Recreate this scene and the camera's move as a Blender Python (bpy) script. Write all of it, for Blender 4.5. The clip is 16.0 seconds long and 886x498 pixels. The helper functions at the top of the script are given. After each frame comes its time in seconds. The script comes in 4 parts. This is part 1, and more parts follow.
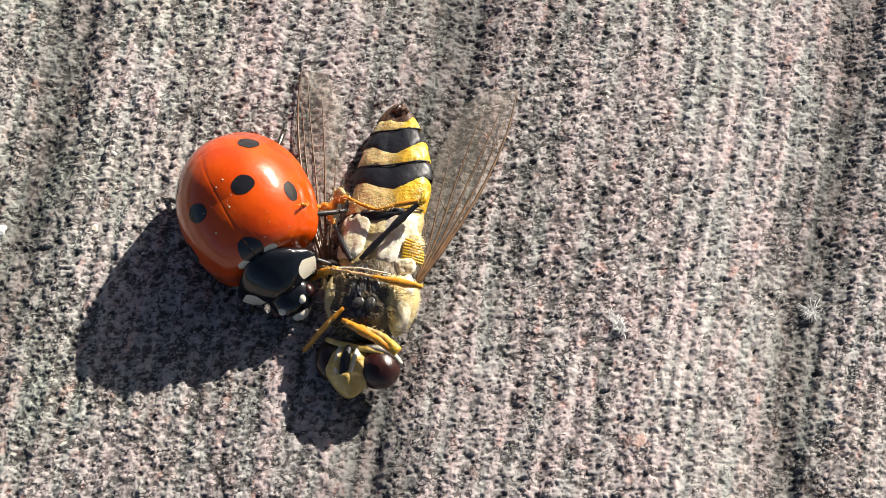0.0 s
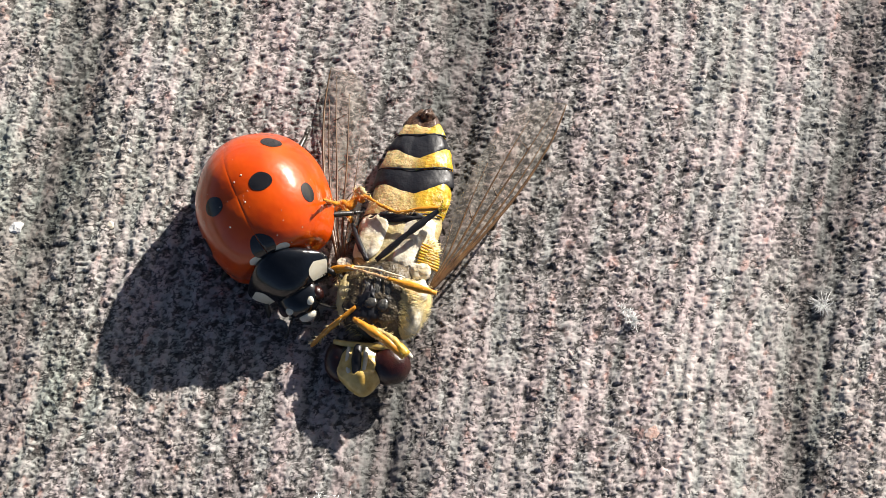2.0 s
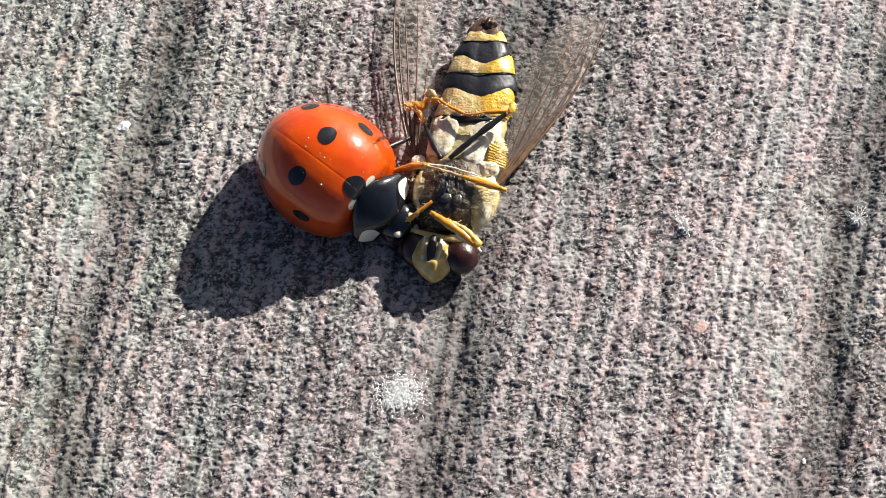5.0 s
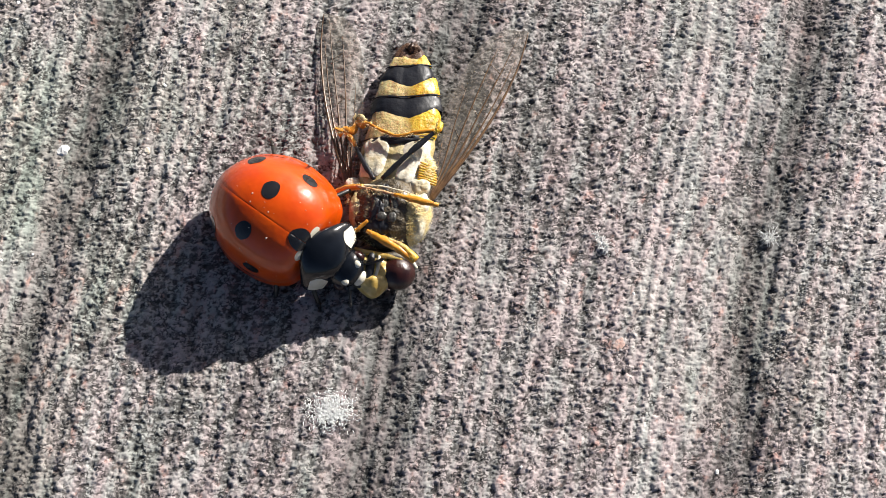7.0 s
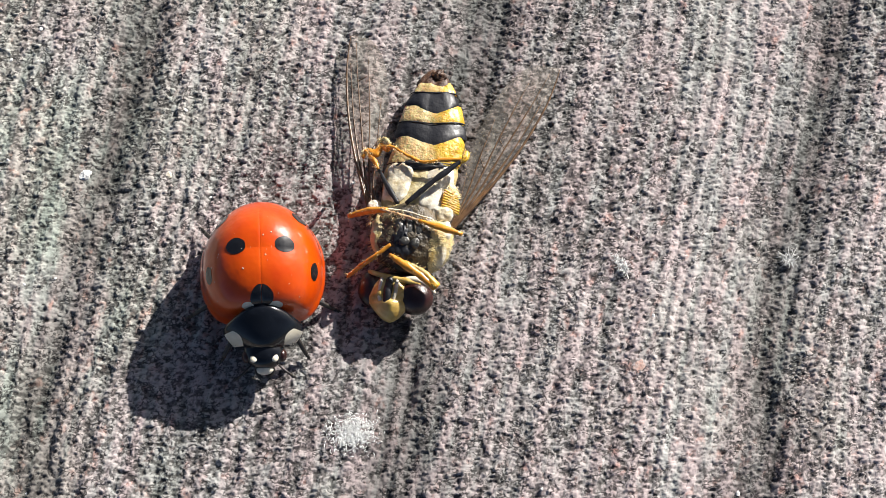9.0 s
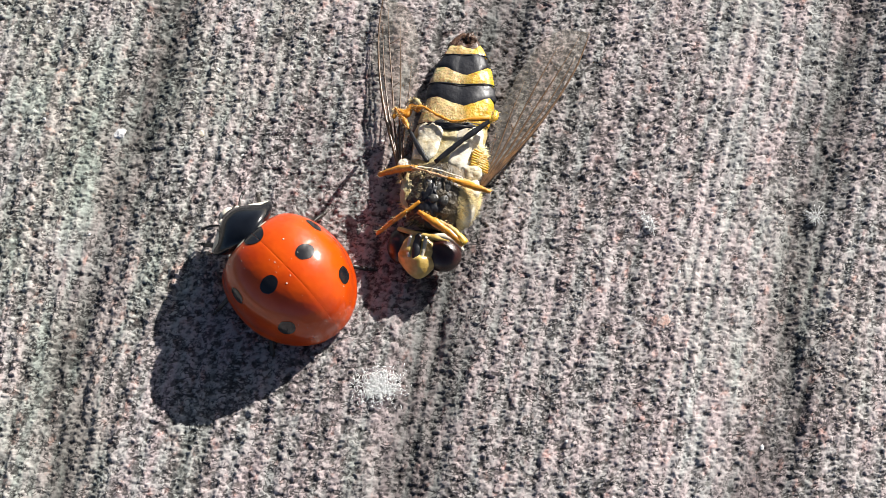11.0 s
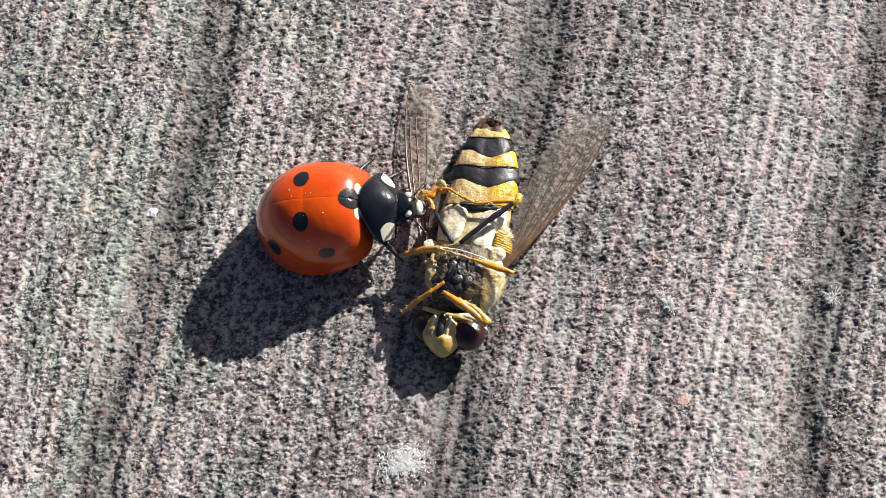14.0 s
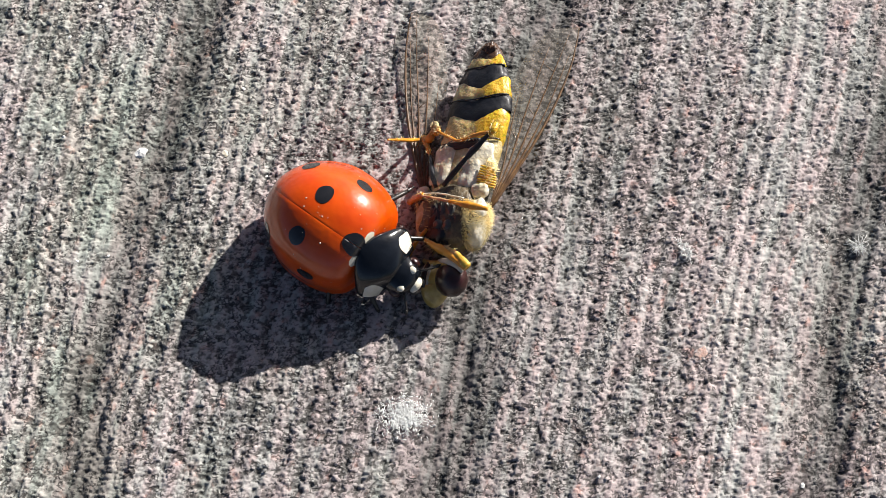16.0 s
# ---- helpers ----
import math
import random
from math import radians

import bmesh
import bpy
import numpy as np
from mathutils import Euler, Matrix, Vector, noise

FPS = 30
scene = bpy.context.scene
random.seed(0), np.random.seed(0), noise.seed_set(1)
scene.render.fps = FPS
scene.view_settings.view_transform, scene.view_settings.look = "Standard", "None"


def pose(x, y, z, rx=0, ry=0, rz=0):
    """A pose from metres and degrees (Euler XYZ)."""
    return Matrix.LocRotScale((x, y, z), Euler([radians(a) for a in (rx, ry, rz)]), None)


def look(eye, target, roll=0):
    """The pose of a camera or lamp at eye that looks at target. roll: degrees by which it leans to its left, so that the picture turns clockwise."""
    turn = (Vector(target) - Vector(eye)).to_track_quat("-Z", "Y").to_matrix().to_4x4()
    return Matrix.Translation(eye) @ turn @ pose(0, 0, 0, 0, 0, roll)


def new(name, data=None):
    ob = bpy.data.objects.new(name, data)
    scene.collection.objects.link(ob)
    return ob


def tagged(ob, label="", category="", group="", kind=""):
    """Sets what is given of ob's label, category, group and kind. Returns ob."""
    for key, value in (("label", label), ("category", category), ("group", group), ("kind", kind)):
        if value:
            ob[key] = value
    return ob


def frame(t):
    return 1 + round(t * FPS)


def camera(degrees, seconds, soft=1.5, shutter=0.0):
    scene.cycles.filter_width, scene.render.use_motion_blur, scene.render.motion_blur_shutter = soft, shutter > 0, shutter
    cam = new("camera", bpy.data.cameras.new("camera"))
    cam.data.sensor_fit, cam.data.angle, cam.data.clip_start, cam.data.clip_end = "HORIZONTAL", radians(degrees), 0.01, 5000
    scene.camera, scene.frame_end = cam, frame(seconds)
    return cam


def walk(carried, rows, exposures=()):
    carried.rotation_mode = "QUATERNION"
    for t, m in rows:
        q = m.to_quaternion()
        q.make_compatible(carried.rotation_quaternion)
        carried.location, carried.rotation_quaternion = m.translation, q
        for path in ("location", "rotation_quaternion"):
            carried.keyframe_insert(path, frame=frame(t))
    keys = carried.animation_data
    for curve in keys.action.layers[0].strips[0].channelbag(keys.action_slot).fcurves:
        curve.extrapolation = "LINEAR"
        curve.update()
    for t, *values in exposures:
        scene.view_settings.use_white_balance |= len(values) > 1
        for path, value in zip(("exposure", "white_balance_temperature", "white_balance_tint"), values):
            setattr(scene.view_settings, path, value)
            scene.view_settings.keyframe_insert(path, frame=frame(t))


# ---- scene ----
PATH = [
    (0, pose(0.001096, -0.016402, 0.056057, 21.179, 1.989, 1.465)),
    (0.5, pose(0.001070, -0.016435, 0.055758, 21.089, 2.051, 1.344)),
    (1, pose(0.001217, -0.016632, 0.056049, 21.264, 1.820, 1.278)),
    (1.5, pose(0.001267, -0.016768, 0.056557, 21.569, 1.953, 1.267)),
    (2, pose(0.000935, -0.016852, 0.056365, 21.290, 2.327, 1.370)),
    (2.5, pose(0.000763, -0.016872, 0.056758, 21.489, 2.422, 1.366)),
    (3, pose(0.000554, -0.017697, 0.057290, 21.560, 2.522, 1.542)),
    (3.5, pose(-0.000140, -0.018702, 0.058295, 21.286, 2.748, 2.293)),
    (4, pose(-0.001152, -0.020640, 0.058789, 20.666, 2.587, 3.245)),
    (4.2, pose(-0.001117, -0.021125, 0.059126, 20.496, 2.678, 3.438)),
    (6.3, pose(-0.001422, -0.020227, 0.064332, 18.886, 0.437, 2.429)),
    (6.5, pose(-0.000972, -0.020442, 0.064348, 19.113, 0.502, 2.441)),
    (7, pose(-0.000361, -0.020306, 0.064293, 19.179, 0.352, 2.319)),
    (7.5, pose(-0.000036, -0.020291, 0.064407, 18.867, 0.662, 2.282)),
    (8, pose(-0.000376, -0.019922, 0.064248, 18.996, 0.690, 2.221)),
    (8.5, pose(-0.000604, -0.020089, 0.064329, 19.154, 0.736, 2.281)),
    (8.7, pose(-0.000532, -0.020242, 0.064484, 19.553, 0.886, 2.315)),
    (10.8, pose(0.000775, -0.022515, 0.064123, 21.012, 2.332, 2.917)),
    (11, pose(0.000749, -0.022658, 0.064420, 20.317, 2.685, 3.156)),
    (11.5, pose(0.000859, -0.022314, 0.064394, 20.626, 2.643, 3.332)),
    (12, pose(0.000473, -0.022760, 0.064490, 21.081, 2.333, 3.247)),
    (12.5, pose(-0.000606, -0.023022, 0.065769, 20.420, 2.955, 3.663)),
    (13, pose(-0.001058, -0.023371, 0.066306, 20.947, 3.394, 3.887)),
    (13.5, pose(0.000015, -0.022099, 0.067311, 21.755, 3.582, 3.722)),
    (14, pose(0.000867, -0.021781, 0.066392, 21.853, 3.453, 3.630)),
    (14.5, pose(0.000257, -0.021464, 0.065619, 21.946, 3.183, 3.518)),
    (15, pose(0.000543, -0.022252, 0.064490, 21.503, 3.307, 3.781)),
    (15.5, pose(0.000316, -0.021763, 0.063096, 21.240, 3.175, 3.878)),
    (16, pose(0.000232, -0.021822, 0.062378, 21.187, 3.117, 4.008)),
]
cam = camera(30, 16.0, soft=0.8)
walk(cam, PATH, exposures=[(0.0, 1.02, 6850, 10), (1.5, 1.02, 6750, 10), (3.0, 1.04, 6650, 10), (4.0, 1.06, 6550, 10), (6.5, 1.06, 6500, 10), (7.0, 0.96, 6500, 10), (11.5, 0.96, 6450, 10), (13.0, 0.99, 6450, 10), (13.5, 0.95, 6450, 10), (16.0, 0.95, 6500, 10)])

# ---- light ----
SUN_ELEVATION, SUN_AZIMUTH = 26.5, 50.0
world = bpy.data.worlds.new("sky")
scene.world = world
world.use_nodes = True
sky = world.node_tree.nodes.new("ShaderNodeTexSky")
sky.sky_type = "NISHITA"
sky.sun_disc = False
sky.air_density = 0.6
sky.dust_density = 2.0
sky.ozone_density = 1.0
sky.sun_elevation = radians(SUN_ELEVATION)
sky.sun_rotation = radians(90 - SUN_AZIMUTH)
world.node_tree.nodes["Background"].inputs["Strength"].default_value = 0.041
world.node_tree.links.new(sky.outputs["Color"], world.node_tree.nodes["Background"].inputs["Color"])
sun = new("sun", bpy.data.lights.new("sun", "SUN"))
sun.data.energy = 4.55
sun.data.angle = radians(0.53)
sun.data.color = (1.0, 0.955, 0.90)
_e, _a = radians(SUN_ELEVATION), radians(SUN_AZIMUTH)
SUN_DIR = Vector((math.cos(_e) * math.cos(_a), math.cos(_e) * math.sin(_a), math.sin(_e)))
sun.matrix_world = look(SUN_DIR * 0.5, (0, 0, 0))

MM = 0.001


# ---- materials ----
class Nodes:
    """A small writer of node materials."""

    def __init__(self, name):
        self.mat = bpy.data.materials.new(name)
        self.mat.use_nodes = True
        self.tree = self.mat.node_tree
        self.bsdf = self.tree.nodes["Principled BSDF"]
        self.out = self.tree.nodes["Material Output"]

    def add(self, kind, **sets):
        n = self.tree.nodes.new("ShaderNode" + kind)
        for key, value in sets.items():
            if key in n.inputs:
                n.inputs[key].default_value = value
        return n

    def link(self, a, b):
        self.tree.links.new(a, b)

    def coords(self, sx=1.0, sy=1.0, sz=1.0, turn=0.0):
        """Object coordinates in millimetres, stretched."""
        tc = self.add("TexCoord")
        m = self.add("Mapping")
        m.inputs["Scale"].default_value = (1000 * sx, 1000 * sy, 1000 * sz)
        m.inputs["Rotation"].default_value = (0, 0, radians(turn))
        self.link(tc.outputs["Object"], m.inputs["Vector"])
        return m.outputs["Vector"]

    def noise(self, vector, scale, detail=3.0, rough=0.55):
        n = self.add("TexNoise")
        n.inputs["Scale"].default_value = scale
        n.inputs["Detail"].default_value = detail
        n.inputs["Roughness"].default_value = rough
        self.link(vector, n.inputs["Vector"])
        return n.outputs["Fac"]

    def ramp(self, fac, stops):
        r = self.add("ValToRGB")
        cr = r.color_ramp
        while len(cr.elements) < len(stops):
            cr.elements.new(0.5)
        for e, (p, c) in zip(cr.elements, stops):
            e.position = p
            e.color = (*c, 1) if len(c) == 3 else c
        self.link(fac, r.inputs["Fac"])
        return r.outputs["Color"]

    def mix(self, a, b, fac, mode="MIX"):
        n = self.add("Mix")
        n.data_type = "RGBA"
        n.blend_type = mode
        for value, slot in ((fac, 0), (a, 6), (b, 7)):
            if isinstance(value, (int, float)):
                n.inputs[slot].default_value = value
            elif isinstance(value, tuple):
                n.inputs[slot].default_value = (*value, 1)
            else:
                self.link(value, n.inputs[slot])
        return n.outputs[2]

    def math(self, op, a, b=0.0):
        n = self.add("Math")
        n.operation = op
        for value, slot in ((a, 0), (b, 1)):
            if isinstance(value, (int, float)):
                n.inputs[slot].default_value = value
            else:
                self.link(value, n.inputs[slot])
        return n.outputs[0]

    def bump(self, height, distance, strength=1.0, normal=None):
        b = self.add("Bump")
        b.inputs["Strength"].default_value = strength
        b.inputs["Distance"].default_value = distance
        self.link(height, b.inputs["Height"])
        if normal is not None:
            self.link(normal, b.inputs["Normal"])
        return b.outputs["Normal"]

    def set(self, **sets):
        for key, value in sets.items():
            key = key.replace("_", " ")
            slot = self.bsdf.inputs[key]
            if isinstance(value, (int, float, tuple)):
                slot.default_value = (*value, 1) if isinstance(value, tuple) and len(value) == 3 else value
            else:
                self.link(value, slot)
        return self


def shell(name, colour, other, rough, coat=0.0, scale=2.0, relief=0.0, fine=14.0, sheen=0.15):
    """Chitin: two tones, grain and fine relief."""
    n = Nodes(name)
    v = n.coords()
    col = n.mix(colour, other, n.ramp(n.noise(v, scale), [(0.35, (0, 0, 0)), (0.7, (1, 1, 1))]))
    n.set(Base_Color=col, Roughness=rough)
    n.bsdf.inputs["Coat Weight"].default_value = coat
    n.bsdf.inputs["Coat Roughness"].default_value = sheen
    n.bsdf.inputs["Coat IOR"].default_value = 1.45
    if coat > 0.6:
        n.bsdf.inputs["Specular IOR Level"].default_value = 0.20
    if relief:
        n.set(Normal=n.bump(n.noise(v, fine, 2.0), relief * MM))
    return n.mat


def wood_material():
    n = Nodes("weathered_wood")

    def attribute(name, out="Fac"):
        at = n.add("Attribute")
        at.attribute_name = name
        return at.outputs[out]

    # across the grain, along it: both in millimetres
    grain = attribute("grain", "Vector")
    ridge, tone, crack, bare = attribute("ridge"), attribute("tone"), attribute("crack"), attribute("bare")

    def along(sx, sy):
        m = n.add("Mapping")
        m.inputs["Scale"].default_value = (sx, sy, 1.0)
        n.link(grain, m.inputs["Vector"])
        return m.outputs["Vector"]

    # grey flakes, each with its own tone, mottled inside
    mottle = n.math("MULTIPLY", n.math("SUBTRACT", n.noise(along(1.0, 1.25), 4.3, 1.5, 0.5), 0.5), 1.38)
    level = n.math("ADD", n.math("ADD", tone, mottle), n.math("MULTIPLY", bare, 0.07))
    col = n.ramp(level, [(0.06, (0.13, 0.127, 0.122)), (0.28, (0.29, 0.282, 0.275)), (0.40, (0.395, 0.385, 0.375)), (0.62, (0.43, 0.419, 0.409)), (0.92, (0.48, 0.468, 0.457))])
    # rusty pink paint left in long streaks on the ribs, and a green film of algae
    patchy = n.noise(along(1.0, 0.25), 1.0, 5.0, 0.72)
    pink = n.ramp(n.math("ADD", n.math("MULTIPLY", ridge, 0.20), n.math("MULTIPLY", patchy, 0.95)), [(0.45, (0, 0, 0)), (0.68, (1, 1, 1))])
    col = n.mix(n.mix(col, (0.975, 1.0, 0.98), 1.0, "MULTIPLY"), n.mix(col, (1.07, 0.91, 0.92), 1.0, "MULTIPLY"), pink)
    rust = n.ramp(n.noise(along(1.0, 0.7), 2.0, 3.0, 0.6), [(0.58, (0, 0, 0)), (0.70, (1, 1, 1))])
    col = n.mix(col, (0.56, 0.31, 0.26), n.math("MULTIPLY", n.math("MULTIPLY", rust, pink), 0.62))
    col = n.mix(col, n.mix(col, (0.88, 0.99, 0.90), 1.0, "MULTIPLY"), attribute("algae"))
    # darker in the furrows between the ribs, slightly paler on their tops
    bands = n.ramp(n.math("ADD", n.math("MULTIPLY", ridge, 0.7), n.math("MULTIPLY", n.noise(along(1.0, 0.12), 1.6, 3.0, 0.6), 0.5)), [(0.26, (0.68, 0.68, 0.675)), (0.58, (1, 1, 1)), (0.9, (1.10, 1.10, 1.10))])
    col = n.mix(col, bands, 0.9, "MULTIPLY")
    # winding cracks between the fibres and the pits, their shade painted in near black
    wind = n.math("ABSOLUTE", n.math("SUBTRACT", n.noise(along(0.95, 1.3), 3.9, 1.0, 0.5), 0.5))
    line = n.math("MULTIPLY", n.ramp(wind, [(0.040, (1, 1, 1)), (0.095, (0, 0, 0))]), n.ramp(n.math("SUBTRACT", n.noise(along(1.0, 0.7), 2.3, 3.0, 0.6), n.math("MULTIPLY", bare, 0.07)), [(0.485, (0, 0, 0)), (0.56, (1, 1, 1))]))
    crack_mask = n.math("ADD", crack, n.math("MULTIPLY", n.math("SUBTRACT", n.noise(along(0.8, 1.2), 8.5, 2.0, 0.5), 0.5), 1.0))
    crack_shade = n.math("MAXIMUM", n.ramp(crack_mask, [(0.45, (0, 0, 0)), (0.78, (1, 1, 1))]), line)
    col = n.mix(col, (0.030, 0.027, 0.025), n.math("MULTIPLY", crack_shade, 0.80))
    # the broad grooves and a wide band along the board, unevenly darker
    darkened = n.math("MULTIPLY", attribute("darkening"), n.ramp(n.noise(grain, 0.6, 4.0), [(0.3, (0.6, 0.6, 0.6)), (0.62, (1, 1, 1))]))
    col = n.mix(col, n.mix(col, (0.38, 0.385, 0.38), 1.0, "MULTIPLY"), darkened)
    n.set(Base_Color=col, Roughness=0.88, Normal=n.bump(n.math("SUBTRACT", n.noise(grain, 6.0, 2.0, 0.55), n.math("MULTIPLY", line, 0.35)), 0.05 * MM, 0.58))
    return n.mat


def wing_material():
    n = Nodes("wing_membrane")
    v = n.coords()
    tint = n.ramp(n.noise(v, 1.2, 3.0), [(0.3, (0.44, 0.39, 0.33)), (0.7, (0.64, 0.61, 0.57))])
    n.set(Base_Color=tint, Roughness=0.22, Normal=n.bump(n.noise(v, 3.0, 2.0), 0.03 * MM))
    clear = n.add("BsdfTransparent")
    clear.inputs["Color"].default_value = (0.90, 0.885, 0.865, 1)
    mixer = n.add("MixShader")
    mixer.inputs["Fac"].default_value = 0.075
    n.link(clear.outputs[0], mixer.inputs[1])
    n.link(n.bsdf.outputs[0], mixer.inputs[2])
    n.link(mixer.outputs[0], n.out.inputs["Surface"])
    return n.mat


def ground_material():
    n = Nodes("bare_earth")
    v = n.coords(0.001, 0.001, 0.001)
    n.set(Base_Color=n.ramp(n.noise(v, 3.0, 6.0), [(0.3, (0.07, 0.06, 0.045)), (0.7, (0.14, 0.13, 0.07))]), Roughness=0.95)
    return n.mat


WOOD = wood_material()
EARTH = ground_material()
RED = shell("red_wing_case", (0.66, 0.082, 0.001), (0.52, 0.044, 0.001), 0.30, 1.0, 0.7, 0.030, 1.5, 0.085)
BLACK = shell("black_chitin", (0.004, 0.005, 0.007), (0.008, 0.010, 0.014), 0.20, 0.9, 2.0, 0.035, 1.8, 0.08)
SPOT = shell("black_spot", (0.008, 0.008, 0.010), (0.016, 0.016, 0.018), 0.27, 1.0, 2.0, 0.030, 1.5, 0.11)
CREAM = shell("cream_mark", (0.72, 0.66, 0.50), (0.80, 0.76, 0.64), 0.45, 0.3, 3.0, 0.01)
DARKLEG = shell("dark_leg", (0.012, 0.011, 0.010), (0.035, 0.028, 0.02), 0.4, 0.3, 4.0, 0.01)


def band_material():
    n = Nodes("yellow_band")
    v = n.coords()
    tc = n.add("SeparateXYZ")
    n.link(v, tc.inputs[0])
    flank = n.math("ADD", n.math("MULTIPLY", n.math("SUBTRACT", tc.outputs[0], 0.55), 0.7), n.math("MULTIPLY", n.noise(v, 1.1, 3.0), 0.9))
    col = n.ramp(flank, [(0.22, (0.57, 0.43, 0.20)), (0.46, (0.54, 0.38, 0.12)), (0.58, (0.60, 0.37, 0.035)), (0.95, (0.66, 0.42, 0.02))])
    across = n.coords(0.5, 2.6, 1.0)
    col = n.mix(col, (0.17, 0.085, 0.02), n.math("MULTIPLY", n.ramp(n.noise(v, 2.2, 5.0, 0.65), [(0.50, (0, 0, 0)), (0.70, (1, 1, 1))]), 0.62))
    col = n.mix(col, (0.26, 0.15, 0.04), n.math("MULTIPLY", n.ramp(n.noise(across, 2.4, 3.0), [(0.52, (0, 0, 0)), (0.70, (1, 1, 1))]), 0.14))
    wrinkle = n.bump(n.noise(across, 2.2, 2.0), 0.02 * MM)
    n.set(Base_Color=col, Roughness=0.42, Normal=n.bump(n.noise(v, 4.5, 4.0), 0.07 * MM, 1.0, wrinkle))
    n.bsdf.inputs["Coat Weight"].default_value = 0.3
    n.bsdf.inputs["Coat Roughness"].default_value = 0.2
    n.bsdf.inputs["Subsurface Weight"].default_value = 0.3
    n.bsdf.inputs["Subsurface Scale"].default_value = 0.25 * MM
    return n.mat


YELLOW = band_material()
PALE = shell("pale_plate", (0.80, 0.76, 0.65), (0.48, 0.39, 0.22), 0.34, 0.4, 1.6, 0.05, 4.0)
STRAW = shell("straw_plate", (0.60, 0.52, 0.31), (0.40, 0.29, 0.09), 0.4, 0.5, 2.0, 0.07, 4.0)
BAND = shell("black_band", (0.003, 0.004, 0.008), (0.012, 0.012, 0.016), 0.50, 0.05, 2.6, 0.025, 4.0)
TIP = shell("brown_tip", (0.035, 0.014, 0.008), (0.10, 0.045, 0.018), 0.5, 0.2, 3.0, 0.03)
AMBER = shell("amber_leg", (0.76, 0.33, 0.03), (0.50, 0.19, 0.015), 0.35, 0.4, 2.2, 0.03, 6.0)
TAN = shell("tan_shin", (0.50, 0.27, 0.12), (0.62, 0.42, 0.24), 0.4, 0.3, 3.0, 0.04, 7.0)
THORAX = shell("brown_thorax", (0.018, 0.015, 0.011), (0.13, 0.095, 0.05), 0.5, 0.2, 1.6, 0.10, 5.0)
FACE = shell("yellow_face", (0.74, 0.55, 0.19), (0.42, 0.25, 0.04), 0.30, 0.6, 1.6, 0.04, 4.0)
EYE = shell("maroon_eye", (0.020, 0.005, 0.004), (0.040, 0.008, 0.006), 0.28, 0.3, 3.0, 0.012, 22.0)
HAIR = shell("yellow_hair", (0.86, 0.66, 0.27), (0.86, 0.76, 0.48), 0.5, 0.0, 3.0)
VEIN = shell("brown_vein", (0.07, 0.034, 0.014), (0.16, 0.085, 0.035), 0.4, 0.1, 3.0)
FACET = shell("grey_facet", (0.030, 0.030, 0.028), (0.085, 0.080, 0.068), 0.34, 0.4, 3.0, 0.03, 5.0)
WING = wing_material()
ROOT = shell("brown_wing_root", (0.22, 0.095, 0.025), (0.13, 0.06, 0.02), 0.35, 0.3, 2.0, 0.03)
WHITE = shell("white_grain", (0.80, 0.80, 0.78), (0.66, 0.66, 0.64), 0.55, 0.1, 3.0, 0.05, 6.0)
DUST = shell("tan_dust", (0.62, 0.55, 0.42), (0.75, 0.70, 0.6), 0.6, 0.0, 9.0)
FIBRE = shell("white_fibre", (0.78, 0.78, 0.76), (0.62, 0.63, 0.62), 0.7, 0.0, 3.0)
RUST = shell("rusty_crumb", (0.50, 0.30, 0.24), (0.42, 0.34, 0.31), 0.8, 0.0, 4.0, 0.04, 8.0)


# ---- builders ----
def finish(name, bm, material, smooth=True):
    for v in bm.verts:
        v.co *= MM
    bmesh.ops.recalc_face_normals(bm, faces=bm.faces)
    me = bpy.data.meshes.new(name)
    bm.to_mesh(me)
    bm.free()
    me.materials.append(material)
    if smooth:
        me.shade_smooth()
    return me


def part(name, bm, material, parent, label="", at=(0, 0, 0), kind=""):
    """A bmesh in millimetres as one mesh under a thing; at: its pivot in the thing's millimetres."""
    for v in bm.verts:
        v.co -= Vector(at)
    ob = new(name, finish(name, bm, material))
    ob.parent = parent
    ob.location = Vector(at) * MM
    return tagged(ob, label, kind=kind)


def thing(name, label, category, m=None, group=""):
    ob = new(name)
    ob.empty_display_size = 0.001
    if m is not None:
        ob.matrix_world = m
    return tagged(ob, label, category, group)


def rows_to_mesh(bm, rows, ring=False, cap=False):
    """Faces between rows of points of one length."""
    grid = [[bm.verts.new(p) for p in row] for row in rows]
    for a, b in zip(grid, grid[1:]):
        count = len(a)
        for i in range(count if ring else count - 1):
            j = (i + 1) % count
            bm.faces.new((a[i], a[j], b[j], b[i]))
    if cap:
        bm.faces.new(list(reversed(grid[0])))
        bm.faces.new(grid[-1])
    return grid


def tube(bm, points, radii, seg=8):
    """A tapered, bent rod with closed ends."""
    pts = [Vector(p) for p in points]
    rows, side = [], None
    for i, p in enumerate(pts):
        way = (pts[min(i + 1, len(pts) - 1)] - pts[max(i - 1, 0)]).normalized()
        if side is None:
            side = way.cross(Vector((0.3, 0.2, 1))).normalized()
        side = (side - way * side.dot(way)).normalized()
        up = way.cross(side)
        rows.append([p + (side * math.cos(k * math.tau / seg) + up * math.sin(k * math.tau / seg)) * radii[i] for k in range(seg)])
    rows_to_mesh(bm, rows, ring=True, cap=True)


